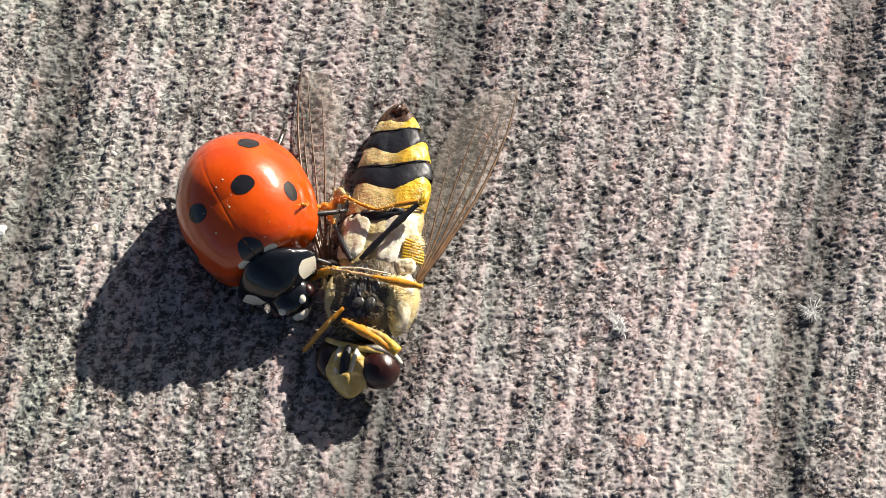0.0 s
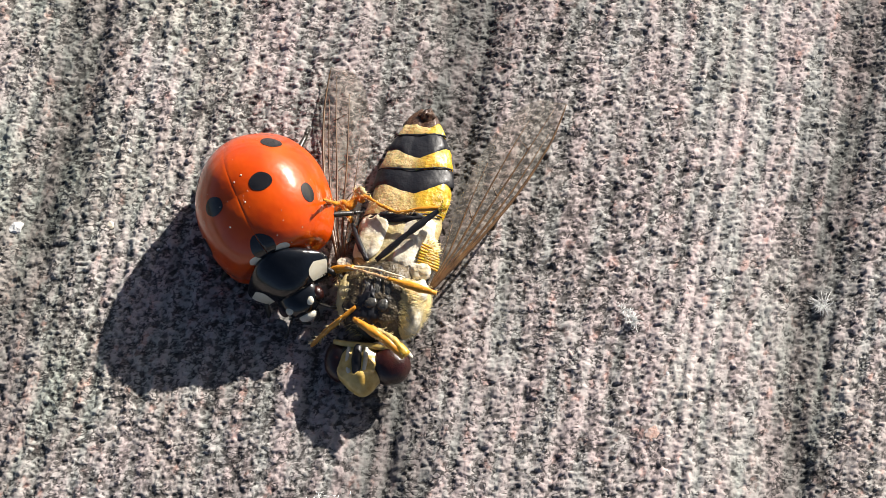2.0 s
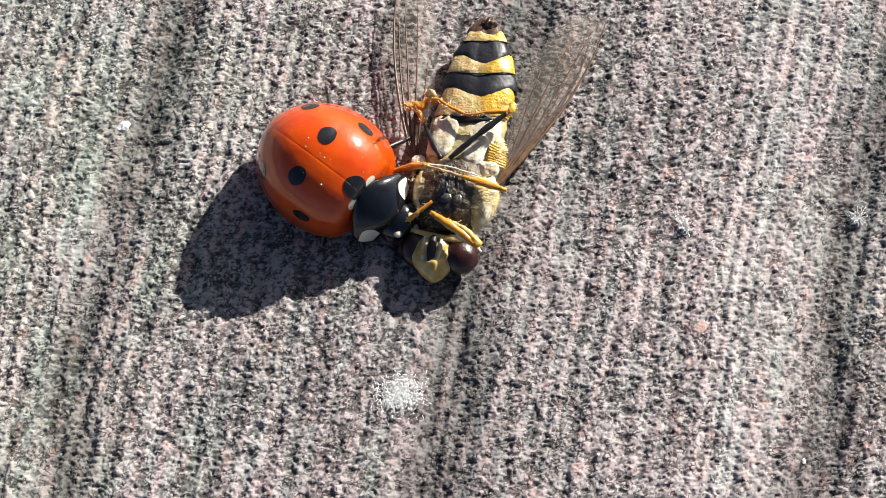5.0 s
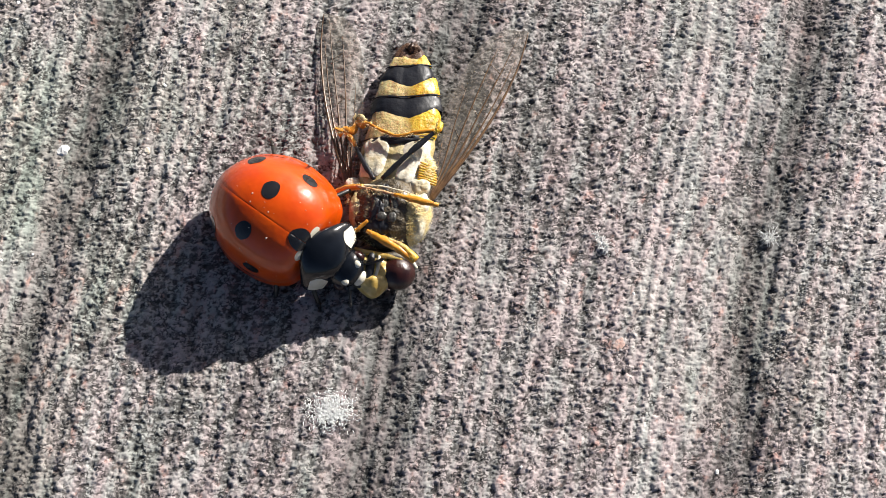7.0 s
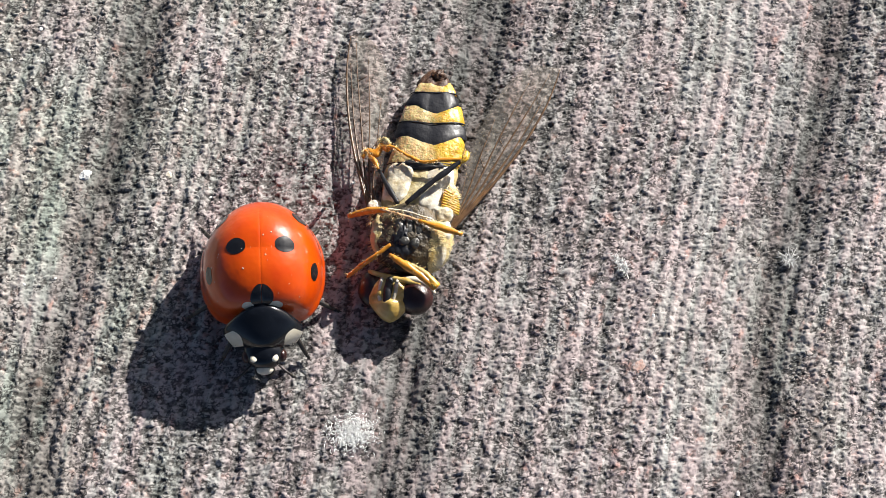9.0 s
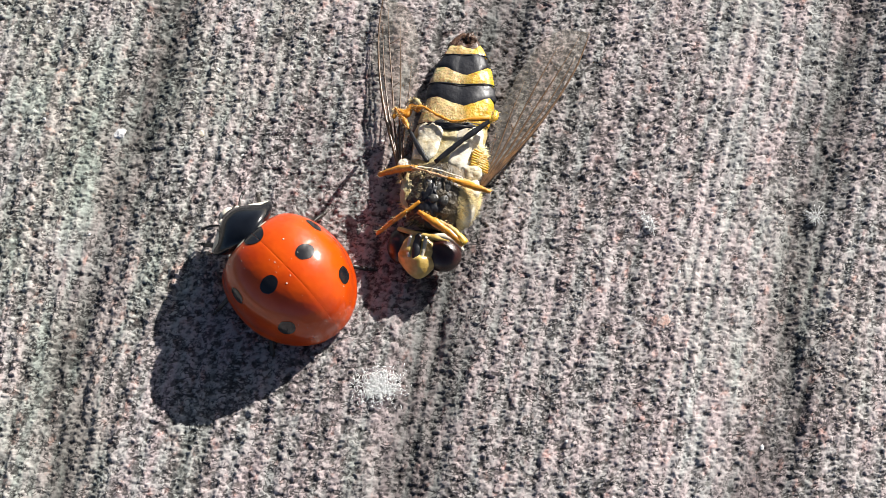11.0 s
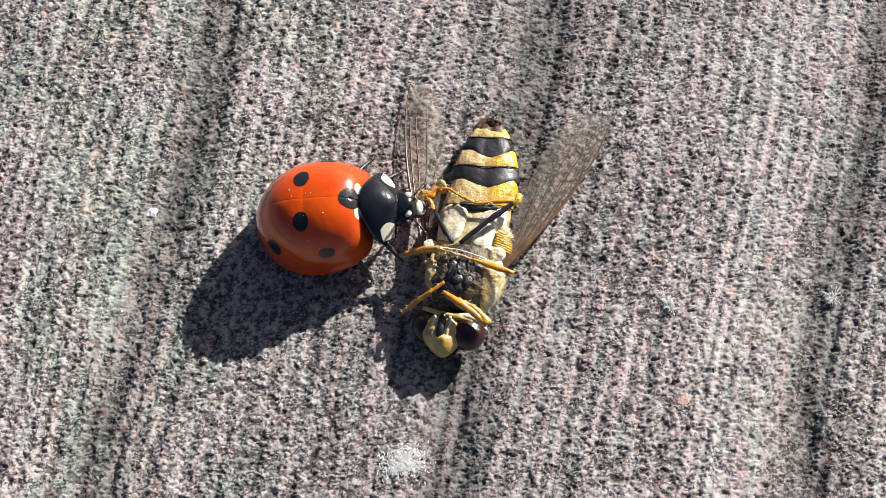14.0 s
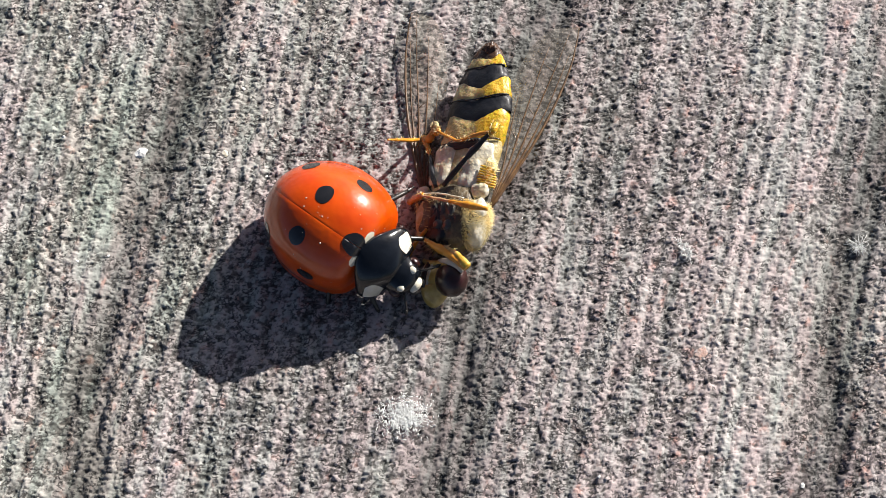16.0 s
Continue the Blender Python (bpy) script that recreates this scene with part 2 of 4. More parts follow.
def bend(points, steps=4):
    """A smooth line through the points (Catmull-Rom)."""
    p = [Vector(q) for q in points]
    p = [2 * p[0] - p[1]] + p + [2 * p[-1] - p[-2]]
    out = []
    for a, b, c, d in zip(p, p[1:], p[2:], p[3:]):
        for k in range(steps):
            t = k / steps
            out.append(0.5 * (2 * b + (c - a) * t + (2 * a - 5 * b + 4 * c - d) * t * t + (3 * b - a - 3 * c + d) * t ** 3))
    return out + [p[-2]]


def rod(points, r0, r1, steps=4, seg=8, swell=0.0):
    bm = bmesh.new()
    line = bend(points, steps)
    n = len(line) - 1
    tube(bm, line, [(r0 + (r1 - r0) * i / n + swell * math.sin(math.pi * i / n)) * (1 + 0.22 * noise.noise(p * 2.3) + 0.12 * noise.noise(p * 6.1)) for i, p in enumerate(line)], seg)
    return bm


def blob(centre, radii, seg=24, bands=14, rough=0.0, turn=None):
    """An ellipsoid with an uneven, crumpled skin."""
    bm = bmesh.new()
    if rough >= 0.1:
        seg, bands = seg * 2, bands * 2
    bmesh.ops.create_uvsphere(bm, u_segments=seg, v_segments=bands, radius=1.0)
    shift = Vector(centre)
    for v in bm.verts:
        k = 1 + rough * (noise.noise(v.co * 1.9 + shift) + 0.55 * noise.noise(v.co * 4.7 + shift) + 0.35 * noise.noise(v.co * 11.0 - shift))
        v.co = Vector((v.co.x * radii[0], v.co.y * radii[1], v.co.z * radii[2])) * k
        if turn is not None:
            v.co = turn @ v.co
        v.co += shift
    return bm


# ---- board ----
def lattice(x, y, seed):
    """Smooth value noise on arrays, -1 to 1."""
    xi, yi = np.floor(x).astype(np.int64), np.floor(y).astype(np.int64)
    fx, fy = x - xi, y - yi
    fx, fy = fx * fx * (3 - 2 * fx), fy * fy * (3 - 2 * fy)

    def h(a, b):
        k = (a * 374761393 + b * 668265263 + seed * 982451653) & 0x7FFFFFFF
        k = ((k ^ (k >> 13)) * 1274126177) & 0x7FFFFFFF
        return ((k ^ (k >> 16)) & 0xFFFF) / 32767.5 - 1

    top = h(xi, yi) * (1 - fx) + h(xi + 1, yi) * fx
    low = h(xi, yi + 1) * (1 - fx) + h(xi + 1, yi + 1) * fx
    return top * (1 - fy) + low * fy


def grain_line(x, y):
    """Distance across the grain, which fans out slightly over the board."""
    return x - y * (0.157 + 0.0036 * np.clip(x, -40, 40)) + 0.25 * lattice(x / 9, y / 11, 7)


GROOVES = (-47.0, -32.4, -17.7, -3.4, 11.1, 26.2, 40.8)


def rib(u, y):
    """The ribs along the grain, -1 in their furrows to 1 on top."""
    r = 0.46 * np.sin(u * math.tau / 0.74 + 4.0 * lattice(u / 2.1, y / 9, 3)) + 0.58 * lattice(u / 0.8, y / 6.0, 21) + 0.32 * lattice(u / 0.34, y / 1.1, 22)
    return np.clip(r, -1, 1)


def scatter(a, b, seed):
    """A random number from 0 to 1 for each pair of whole numbers."""
    k = (a * 374761393 + b * 668265263 + seed * 982451653) & 0x7FFFFFFF
    k = ((k ^ (k >> 13)) * 1274126177) & 0x7FFFFFFF
    return ((k ^ (k >> 16)) & 0xFFFF) / 65535.0


def flakes(u, y, wide, long, seed):
    """Flakes of broken wood fibre: for each place its flake's number from 0 to 1, and the distance to the flake's edge."""
    p = u / wide + 0.42 * lattice(u / (0.55 * wide), y / (0.6 * long), seed + 1)
    q = y / long + 0.42 * lattice(u / (0.6 * wide), y / (0.55 * long), seed + 2)
    pi, qi = np.floor(p).astype(np.int64), np.floor(q).astype(np.int64)
    best = np.full(u.shape, 9.0)
    second = np.full(u.shape, 9.0)
    number = np.zeros(u.shape)
    for i in (-1, 0, 1):
        for k in (-1, 0, 1):
            a, b = pi + i, qi + k
            d = np.hypot(a + scatter(a, b, seed + 3) - p, b + scatter(a, b, seed + 4) - q)
            nearer = d < best
            second = np.where(nearer, best, np.minimum(second, d))
            number = np.where(nearer, scatter(a, b, seed + 5), number)
            best = np.where(nearer, d, best)
    return number, second - best


def bare_strip(u, y):
    """Where the surface is washed pale and its flakes lie tight."""
    return np.clip(np.exp(-((u - 8.0) / 1.9) ** 2) + 0.5 * lattice(u / 2.4, y / 7.0, 41) + 0.25 * lattice(u / 0.8, y / 1.6, 42), 0, 1)


def board_surface(x, y):
    """Height in millimetres, darkening of the grooves, tone of the flake and openness of the cracks."""
    u = grain_line(x, y)
    number, edge = flakes(u, y, 0.185, 0.165, 50)
    small, hair = flakes(u, y, 0.088, 0.088, 60)
    bare = bare_strip(u, y)
    open_here = np.clip(0.50 + 0.62 * lattice(u / 0.45, y / 0.5, 43) - 0.22 * rib(u, y) - 0.35 * bare, 0, 1)
    crack = np.clip(1.15 - edge / 0.30, 0, 1) * open_here
    lumps = 0.62 * lattice(u / 0.140, y / 0.100, 44) + 0.50 * lattice(u / 0.25, y / 0.20, 45)
    pit = 0.72 * np.clip((-lumps - 0.22 - 0.22 * bare - 0.10 * rib(u, y)) / 0.42, 0, 1)
    crack = np.maximum(0.95 * crack, pit)
    ridge = 0.050 * rib(u, y) + 0.035 * lattice(u / 0.30, y / 2.4, 1)
    crumb = 0.045 * (number - 0.5) + 0.025 * (small - 0.5) + 0.034 * lumps - 0.052 * crack - 0.02 * np.clip(1 - hair / 0.2, 0, 1) + 0.03 * lattice(u / 0.5, y / 0.6, 9)
    wave = 0.10 * lattice(u / 3.5, y / 16, 6)
    darkening = np.zeros_like(u)
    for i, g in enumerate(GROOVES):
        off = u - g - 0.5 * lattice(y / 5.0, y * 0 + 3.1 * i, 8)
        darkening += np.exp(-(off / 1.3) ** 2) * (1 + 0.30 * lattice(off / 0.7, y / 3.0, 48))
    tone = 0.16 + 0.46 * number + 0.38 * (small - 0.5) + 0.26 * lumps + 0.13 * lattice(u / 1.4, y / 6.0, 46) + 0.07 * lattice(u / 0.5, y / 2.2, 47)
    return ridge + crumb + wave - 0.32 * darkening - 0.08, darkening, tone, crack


def board_height(x, y):
    return board_surface(x, y)[:2]


def axis_steps(lo, hi, step, far_lo, far_hi):
    mid = list(np.arange(lo, hi + step / 2, step))
    out, s = [], step
    while (out[-1] if out else mid[-1]) < far_hi:
        s *= 1.22
        out.append(min((out[-1] if out else mid[-1]) + s, far_hi))
    low, s = [], step
    while (low[-1] if low else mid[0]) > far_lo:
        s *= 1.22
        low.append(max((low[-1] if low else mid[0]) - s, far_lo))
    return np.array(low[::-1] + mid + out)


def deck_board():
    xs = axis_steps(-28.6, 17.4, 0.046, -52, 44)
    ys = axis_steps(-10.7, 18.1, 0.046, -420, 420)
    gx, gy = np.meshgrid(xs, ys)
    z, darkening, tone, crack = board_surface(gx, gy)
    nx, ny = len(xs), len(ys)
    co = np.stack([gx, gy, z], -1).reshape(-1, 3) * MM
    idx = np.arange(nx * ny).reshape(ny, nx)
    quads = np.stack([idx[:-1, :-1], idx[:-1, 1:], idx[1:, 1:], idx[1:, :-1]], -1).reshape(-1, 4)
    # sides and underside, 28 mm thick
    rim = np.concatenate([idx[0, :], idx[1:, -1], idx[-1, -2::-1], idx[-2:0:-1, 0]])
    low = co[rim].copy()
    low[:, 2] = -28 * MM
    base = len(co)
    k = np.arange(len(rim))
    k2 = (k + 1) % len(rim)
    walls = np.stack([rim[k2], rim[k], base + k, base + k2], -1)
    me = bpy.data.meshes.new("deck_board")
    verts = np.concatenate([co, low])
    faces = np.concatenate([quads, walls]).tolist() + [list(range(len(verts) - 1, base - 1, -1))]
    me.from_pydata(verts.tolist(), [], faces)
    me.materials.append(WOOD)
    u = grain_line(gx, gy)
    film = np.clip(0.9 * np.exp(-((gx + 19) / 5.5) ** 2 - ((gy - 4) / 16) ** 2) + 0.8 * np.exp(-((gx + 11) / 3.0) ** 2 - ((gy - 14) / 5) ** 2) + 0.6 * lattice(gx / 2.2, gy / 4.0, 12) - 0.15, 0, 1)
    # darkest in the grooves, with a wide darker band around u = -3
    fields = {"darkening": darkening + 0.40 * np.exp(-((u + 3.0) / 8.0) ** 2), "ridge": 0.5 + 0.5 * rib(u, gy), "algae": film, "tone": tone, "crack": crack, "bare": bare_strip(u, gy)}
    for name, field in fields.items():
        a = me.attributes.new(name, "FLOAT", "POINT")
        a.data.foreach_set("value", np.concatenate([field.ravel(), np.zeros(len(low))]).astype(np.float32))
    a = me.attributes.new("grain", "FLOAT_VECTOR", "POINT")
    a.data.foreach_set("vector", np.concatenate([np.stack([u, gy, z], -1).reshape(-1, 3), low / MM]).astype(np.float32).ravel())
    me.shade_smooth()
    return tagged(new("deck_board", me), "grey weathered ribbed wooden deck board with pinkish paint remains", "board", kind="structure")


def ground_sheet():
    bm = bmesh.new()
    bmesh.ops.create_grid(bm, x_segments=40, y_segments=40, size=400000)
    for v in bm.verts:
        v.co.z = -28.5
    return tagged(new("ground", finish("ground", bm, EARTH)), "bare brown earth under the deck board", "ground", kind="structure")


deck_board()
ground_sheet()

# ---- ladybird ----
DOME_C, DOME_R, DOME_P = Vector((0, 0.2, 0.62)), (2.46, 2.64, 2.58), 2.2
BASE_Y = 2.58


def on_dome(way, swell=1.0):
    d = Vector(way).normalized()
    rear = min(1.0, -d.y * 2.0) if d.y < 0 else 0.0
    fore = min(1.0, d.y * 1.6) if d.y > 0 else 0.0
    power = DOME_P - 0.22 * rear + 0.16 * fore
    r = sum(abs(c / a) ** power for c, a in zip(d, (DOME_R[0], DOME_R[1] + (0.30 if d.y < 0 else 0.0), DOME_R[2] + 0.22 * rear))) ** (-1 / power)
    p = DOME_C + d * r * swell
    if p.y > 2.1:
        p.y = 2.1 + (BASE_Y - 2.1) * (1 - math.exp(-(p.y - 2.1) / (BASE_Y - 2.1)))
    return p


def elytron(side):
    """One wing case, from the seam down to a tucked-in margin; side: 1 right, -1 left."""
    bm = bmesh.new()
    rows = []
    for i in range(41):
        el = radians(-20 + 110 * i / 40)
        row = []
        for k in range(61):
            az = radians(-90 + 180 * k / 60)
            way = Vector((math.cos(el) * math.cos(az), math.cos(el) * math.sin(az), math.sin(el)))
            p = on_dome(way)
            if el < 0:
                p.x *= 1 + 0.70 * el
                p.y = DOME_C.y + (p.y - DOME_C.y) * (1 + 0.65 * el)
            # flared margin and the seam's shallow groove
            flare = math.exp(-((el - 0.03) / 0.07) ** 2)
            p += Vector((way.x, way.y, 0)) * 0.10 * flare
            p.z -= 0.010 * math.exp(-(p.x / 0.03) ** 2)
            row.append(Vector((side * (p.x + 0.001), p.y, p.z)))
        rows.append(row)
    rows_to_mesh(bm, rows)
    bmesh.ops.remove_doubles(bm, verts=bm.verts, dist=0.002)
    return bm


def dome_patch(centre, ru, rv, side=0, seed=0, swell=1.006):
    """A pigment patch laid on the wing case, uneven at its edge."""
    bm = bmesh.new()
    c = (Vector(centre) - DOME_C).normalized()
    u = Vector((0, 1, 0)) - c * c.y
    u.normalize()
    v = c.cross(u)
    size = (Vector(centre) - DOME_C).length
    rows = []
    for i in range(5):
        f = i / 4
        row = []
        for k in range(33):
            a = math.tau * k / 32
            w = 1 + 0.10 * noise.noise(Vector((math.cos(a) * 1.3 + seed, math.sin(a) * 1.3, seed * 3.7)))
            way = c + (u * math.cos(a) * ru + v * math.sin(a) * rv) * (w * f / size)
            p = on_dome(way, swell)
            if side:
                p.x = side * max(side * p.x, 0.01)
            row.append(p)
        rows.append(row)
    rows_to_mesh(bm, rows)
    bmesh.ops.remove_doubles(bm, verts=bm.verts, dist=0.001)
    return bm


def specks(count, seed, side):
    """Dust and dried droplets on the wing case."""
    rng = random.Random(seed)
    bm = bmesh.new()
    for _ in range(count):
        az, el = radians(rng.uniform(-80, 80)), radians(rng.uniform(12, 85))
        p = on_dome((side * math.cos(el) * math.cos(az), math.cos(el) * math.sin(az), math.sin(el)), 1.002)
        r = rng.choice((0.010, 0.012, 0.014, 0.018, 0.034))
        turn = (p - DOME_C).to_track_quat("Z", "Y").to_matrix().to_4x4()
        got = bmesh.ops.create_icosphere(bm, subdivisions=1, radius=r)
        bmesh.ops.transform(bm, matrix=Matrix.Translation(p) @ turn @ Matrix.Diagonal((rng.uniform(0.7, 1.8), 1, 0.45, 1)), verts=got["verts"])
    return bm


def shield(s, t, lift=0.0):
    """A place on the neck shield: s from its rear to its front edge, t across."""
    f = (0.45 - s) / 0.45 if s < 0.45 else (s - 0.45) / 0.55
    w = 1.60 * (1 - (0.20 if s < 0.45 else 0.27) * f * f)
    y = 2.20 + 1.62 * s + 0.42 * t * t * (1 - s) - 0.34 * t * t * s
    z = 2.42 - 0.80 * s ** 1.6 - 0.92 * abs(t) ** 2.2 - 0.06 * (1 - s) ** 4 + lift
    return Vector((w * t, y, z))


def neck_shield():
    bm = bmesh.new()
    top = [[shield(i / 14, -1 + k / 14, -0.10 * math.exp(-(i / 1.1) ** 2) - 0.12 * math.exp(-((14 - i) / 1.2) ** 2)) for k in range(29)] for i in range(15)]
    under = [[shield(i / 14, (-1 + k / 14) * 0.94, -0.35) for k in range(29)] for i in range(15)]
    a = rows_to_mesh(bm, top)
    b = rows_to_mesh(bm, under)
    loop = lambda g: g[0] + [r[-1] for r in g[1:]] + g[-1][-2::-1] + [r[0] for r in g[-2:0:-1]]
    la, lb = loop(a), loop(b)
    for i in range(len(la)):
        j = (i + 1) % len(la)
        bm.faces.new((la[i], la[j], lb[j], lb[i]))
    return bm


def shield_patch(side):
    """The white front corner of the neck shield."""
    bm = bmesh.new()
    rows = []
    for i in range(7):
        s = 0.56 + 0.40 * i / 6
        row = []
        for k in range(7):
            f = k / 6
            inner = 0.66 - 0.10 * math.sin(math.pi * i / 6) + 0.10 * (1 - i / 6)
            t = inner + (0.985 - inner) * f
            row.append(shield(s, side * t, 0.02 - 0.12 * math.exp(-((1 - s) * 14 / 1.2) ** 2)))
        rows.append(row)
    rows_to_mesh(bm, rows)
    return bm


HIPS = [(0.7, 2.35), (0.95, 1.25), (1.0, 0.2)]
FEET = [(2.0, 3.75), (3.15, 1.85), (2.85, -1.95)]


def leg_mesh(side, i):
    (hx, hy), (fx, fy) = HIPS[i], FEET[i]
    hip = Vector((side * hx, hy, 0.62))
    foot = Vector((side * fx, fy, 0.09))
    knee = hip.lerp(foot, 0.52) + Vector((0, 0, 0.42))
    ankle = hip.lerp(foot, 0.86)
    ankle.z = 0.20
    bm = bmesh.new()
    femur = bend([hip, hip.lerp(knee, 0.5) + Vector((0, 0, 0.06)), knee], 3)
    tube(bm, femur, [0.15 + 0.04 * math.sin(math.pi * k / (len(femur) - 1)) - 0.03 * k / (len(femur) - 1) for k in range(len(femur))])
    tibia = bend([knee, knee.lerp(ankle, 0.55) + Vector((0, 0, 0.03)), ankle], 3)
    tube(bm, tibia, [0.11 - 0.02 * k / (len(tibia) - 1) for k in range(len(tibia))])
    tarsus = [ankle, ankle.lerp(foot, 0.35), ankle.lerp(foot, 0.4), ankle.lerp(foot, 0.7), ankle.lerp(foot, 0.75), foot]
    tube(bm, tarsus, [0.055, 0.10, 0.05, 0.085, 0.04, 0.035], 7)
    for s in (-1, 1):
        tube(bm, [foot, foot + Vector((side * 0.07, 0.05 * s, -0.03))], [0.025, 0.008], 5)
    return bm


def ladybird():
    ob = thing("ladybird", "glossy red ladybird with seven black spots walking on the board", "ladybird")
    part("body", blob((0, 0.35, 0.62), (1.95, 2.6, 0.42), 28, 12), BLACK, ob, "flat black underside")
    for side in (1, -1):
        case = part("wing_case", elytron(side), RED, ob, "domed glossy orange-red wing case")
        part("spot", dome_patch((side * 1.03, 0.06, 3.21), 0.36, 0.43, seed=1 + side), SPOT, case, "black spot in the middle of the wing case")
        part("spot", dome_patch((side * 2.09, 0.85, 2.0), 0.37, 0.27, seed=4 + side), SPOT, case, "black spot near the wing case margin")
        part("spot", dome_patch((side * 1.63, -1.55, 2.05), 0.36, 0.42, seed=8 + side), SPOT, case, "black spot at the rear of the wing case")
        part("spot", dome_patch((0, 2.30, 2.80), 0.60, 0.50, side=side, seed=11, swell=1.008), SPOT, case, "half of the black spot at the seam")
        part("pale_mark", dome_patch((side * 0.56, 2.54, 2.36), 0.26, 0.32, seed=15 + side, swell=1.003), CREAM, case, "cream mark at the front edge of the wing case")
        part("dust", specks(22, 31 + side, side), DUST, case, "pale dust specks", kind="stuff")
    bm = blob((0, 2.40, 2.30), (0.16, 0.20, 0.035), 16, 8)
    mouth = blob((0, 4.52, 0.78), (0.34, 0.20, 0.22), 16, 10, 0.05)
    part("scutellum", bm, BLACK, ob, "small black triangular plate")
    neck = part("neck_shield", neck_shield(), BLACK, ob, "shiny black neck shield")
    for side in (1, -1):
        part("white_corner", shield_patch(side), CREAM, neck, "cream white front corner")
    head = part("head", blob((0, 3.76, 0.90), (0.82, 0.78, 0.56), 32, 18, 0.03), BLACK, ob, "black head")
    part("mouth_plate", mouth, CREAM, head, "pale upper lip")
    for side in (1, -1):
        part("eye", blob((side * 0.70, 3.98, 0.92), (0.20, 0.27, 0.25), 16, 12), EYE, head, "dark compound eye")
        part("head_spot", blob((side * 0.42, 4.20, 1.25), (0.15, 0.17, 0.07), 14, 8), CREAM, head, "small white spot between the eyes")
        part("jaw", rod([(side * 0.30, 4.40, 0.66), (side * 0.28, 4.64, 0.58), (side * 0.08, 4.76, 0.54)], 0.12, 0.04), DARKLEG, head, "curved dark jaw")
        feeler = rod([(side * 0.56, 4.34, 0.82), (side * 0.82, 4.58, 0.76), (side * 1.04, 4.72, 0.62)], 0.045, 0.05, 5, 7)
        tube(feeler, [(side * 1.02, 4.71, 0.63), (side * 1.12, 4.76, 0.57), (side * 1.22, 4.80, 0.50)], [0.05, 0.085, 0.03], 7)
        part("feeler", feeler, DARKLEG, head, "short clubbed feeler")
    legs = []
    for i in range(3):
        for side in (1, -1):
            hip = (side * HIPS[i][0], HIPS[i][1], 0.62)
            legs.append((part("leg", leg_mesh(side, i), DARKLEG, ob, "jointed black leg", at=hip), side, i, hip))
    return ob, head, legs


LADYBIRD, BEETLE_HEAD, LEGS = ladybird()

# ---- dead hoverfly ----
AXIS_Y = (0.2, 1.2, 2.2, 3.3, 4.4, 5.2, 5.9, 6.5, 6.95)
AXIS_X = (-0.20, -0.02, 0.14, 0.40, 0.45, 0.46, 0.48, 0.50, 0.52)
HALF_W = (1.30, 1.46, 1.49, 1.46, 1.37, 1.18, 0.88, 0.56, 0.20)
HALF_H = (0.80, 0.82, 0.82, 0.80, 0.74, 0.64, 0.52, 0.38, 0.14)
MID_Z = (1.15, 1.12, 1.05, 1.02, 0.98, 0.92, 0.85, 0.82, 0.80)


def belly(y, a, lift=0.0):
    """A place on the abdomen at y, a radians round it (a quarter turn is uppermost)."""
    cx, w, h, z = (float(np.interp(y, AXIS_Y, q)) for q in (AXIS_X, HALF_W, HALF_H, MID_Z))
    flat = 1.0 - 0.16 * max(0.0, math.sin(a)) ** 3
    return Vector((cx + (w + lift) * math.cos(a), y, z + (h + lift) * math.sin(a) * flat))


def ring(y0, y1, lift, sag0=0.0, sag1=0.0, seed=0):
    """One plate of the abdomen, with edges that sag towards the head in the middle."""
    bm = bmesh.new()
    rows = []
    for i in range(7):
        f = i / 6
        row = []
        for k in range(72):
            a = math.tau * k / 72
            mid = 0.5 * max(0.0, math.sin(a)) ** 3 + 0.5 * (max(0.0, 1 - abs(math.cos(a) - 0.18) / 0.7) if math.sin(a) > 0 else 0.0)
            y = (y0 - sag0 * mid) * (1 - f) + (y1 - sag1 * mid) * f
            y += 0.05 * noise.noise(Vector((math.cos(a) * 2, math.sin(a) * 2, seed + 5 * f))) + 0.05 * noise.noise(Vector((math.cos(a) * 7, math.sin(a) * 7, seed * 3 + 5 * f)))
            edge = -0.05 if i in (0, 6) else 0.0
            dent = 0.10 * noise.noise(Vector((math.cos(a) * 1.5, y * 0.8, math.sin(a) * 1.5 + seed))) + 0.05 * noise.noise(Vector((math.cos(a) * 4, y * 2.4, math.sin(a) * 4)))
            dent -= 0.035 * math.exp(-((a - math.pi / 2) / 0.2) ** 2)
            row.append(belly(y, a, lift + edge + dent))
        rows.append(row)
    rows_to_mesh(bm, rows, ring=True)
    return bm


def plate(y0, y1, a0, a1, lift, seed):
    """A loose plate that follows the belly, with a ragged edge and a dented face."""
    bm = bmesh.new()
    grid = []
    for i in range(21):
        row = []
        for k in range(21):
            f, g = i / 10 - 1, k / 10 - 1
            # a rounded square, ragged by noise
            fx, gx = f * math.sqrt(1 - 0.42 * g * g), g * math.sqrt(1 - 0.42 * f * f)
            rag = 1 + 0.16 * noise.noise(Vector((fx * 2.2, gx * 2.2, seed)))
            y = 0.5 * (y0 + y1) + 0.5 * (y1 - y0) * fx * rag
            a = radians(0.5 * (a0 + a1) + 0.5 * (a1 - a0) * gx * rag)
            edge = max(abs(f), abs(g)) ** 6
            dent = 0.10 * noise.noise(Vector((f * 1.6, g * 1.6, seed + 4))) + 0.05 * noise.noise(Vector((f * 4.5, g * 4.5, seed + 9)))
            row.append(belly(y, a, lift + dent - 0.16 * edge))
        grid.append(row)
    rows_to_mesh(bm, grid)
    return bm


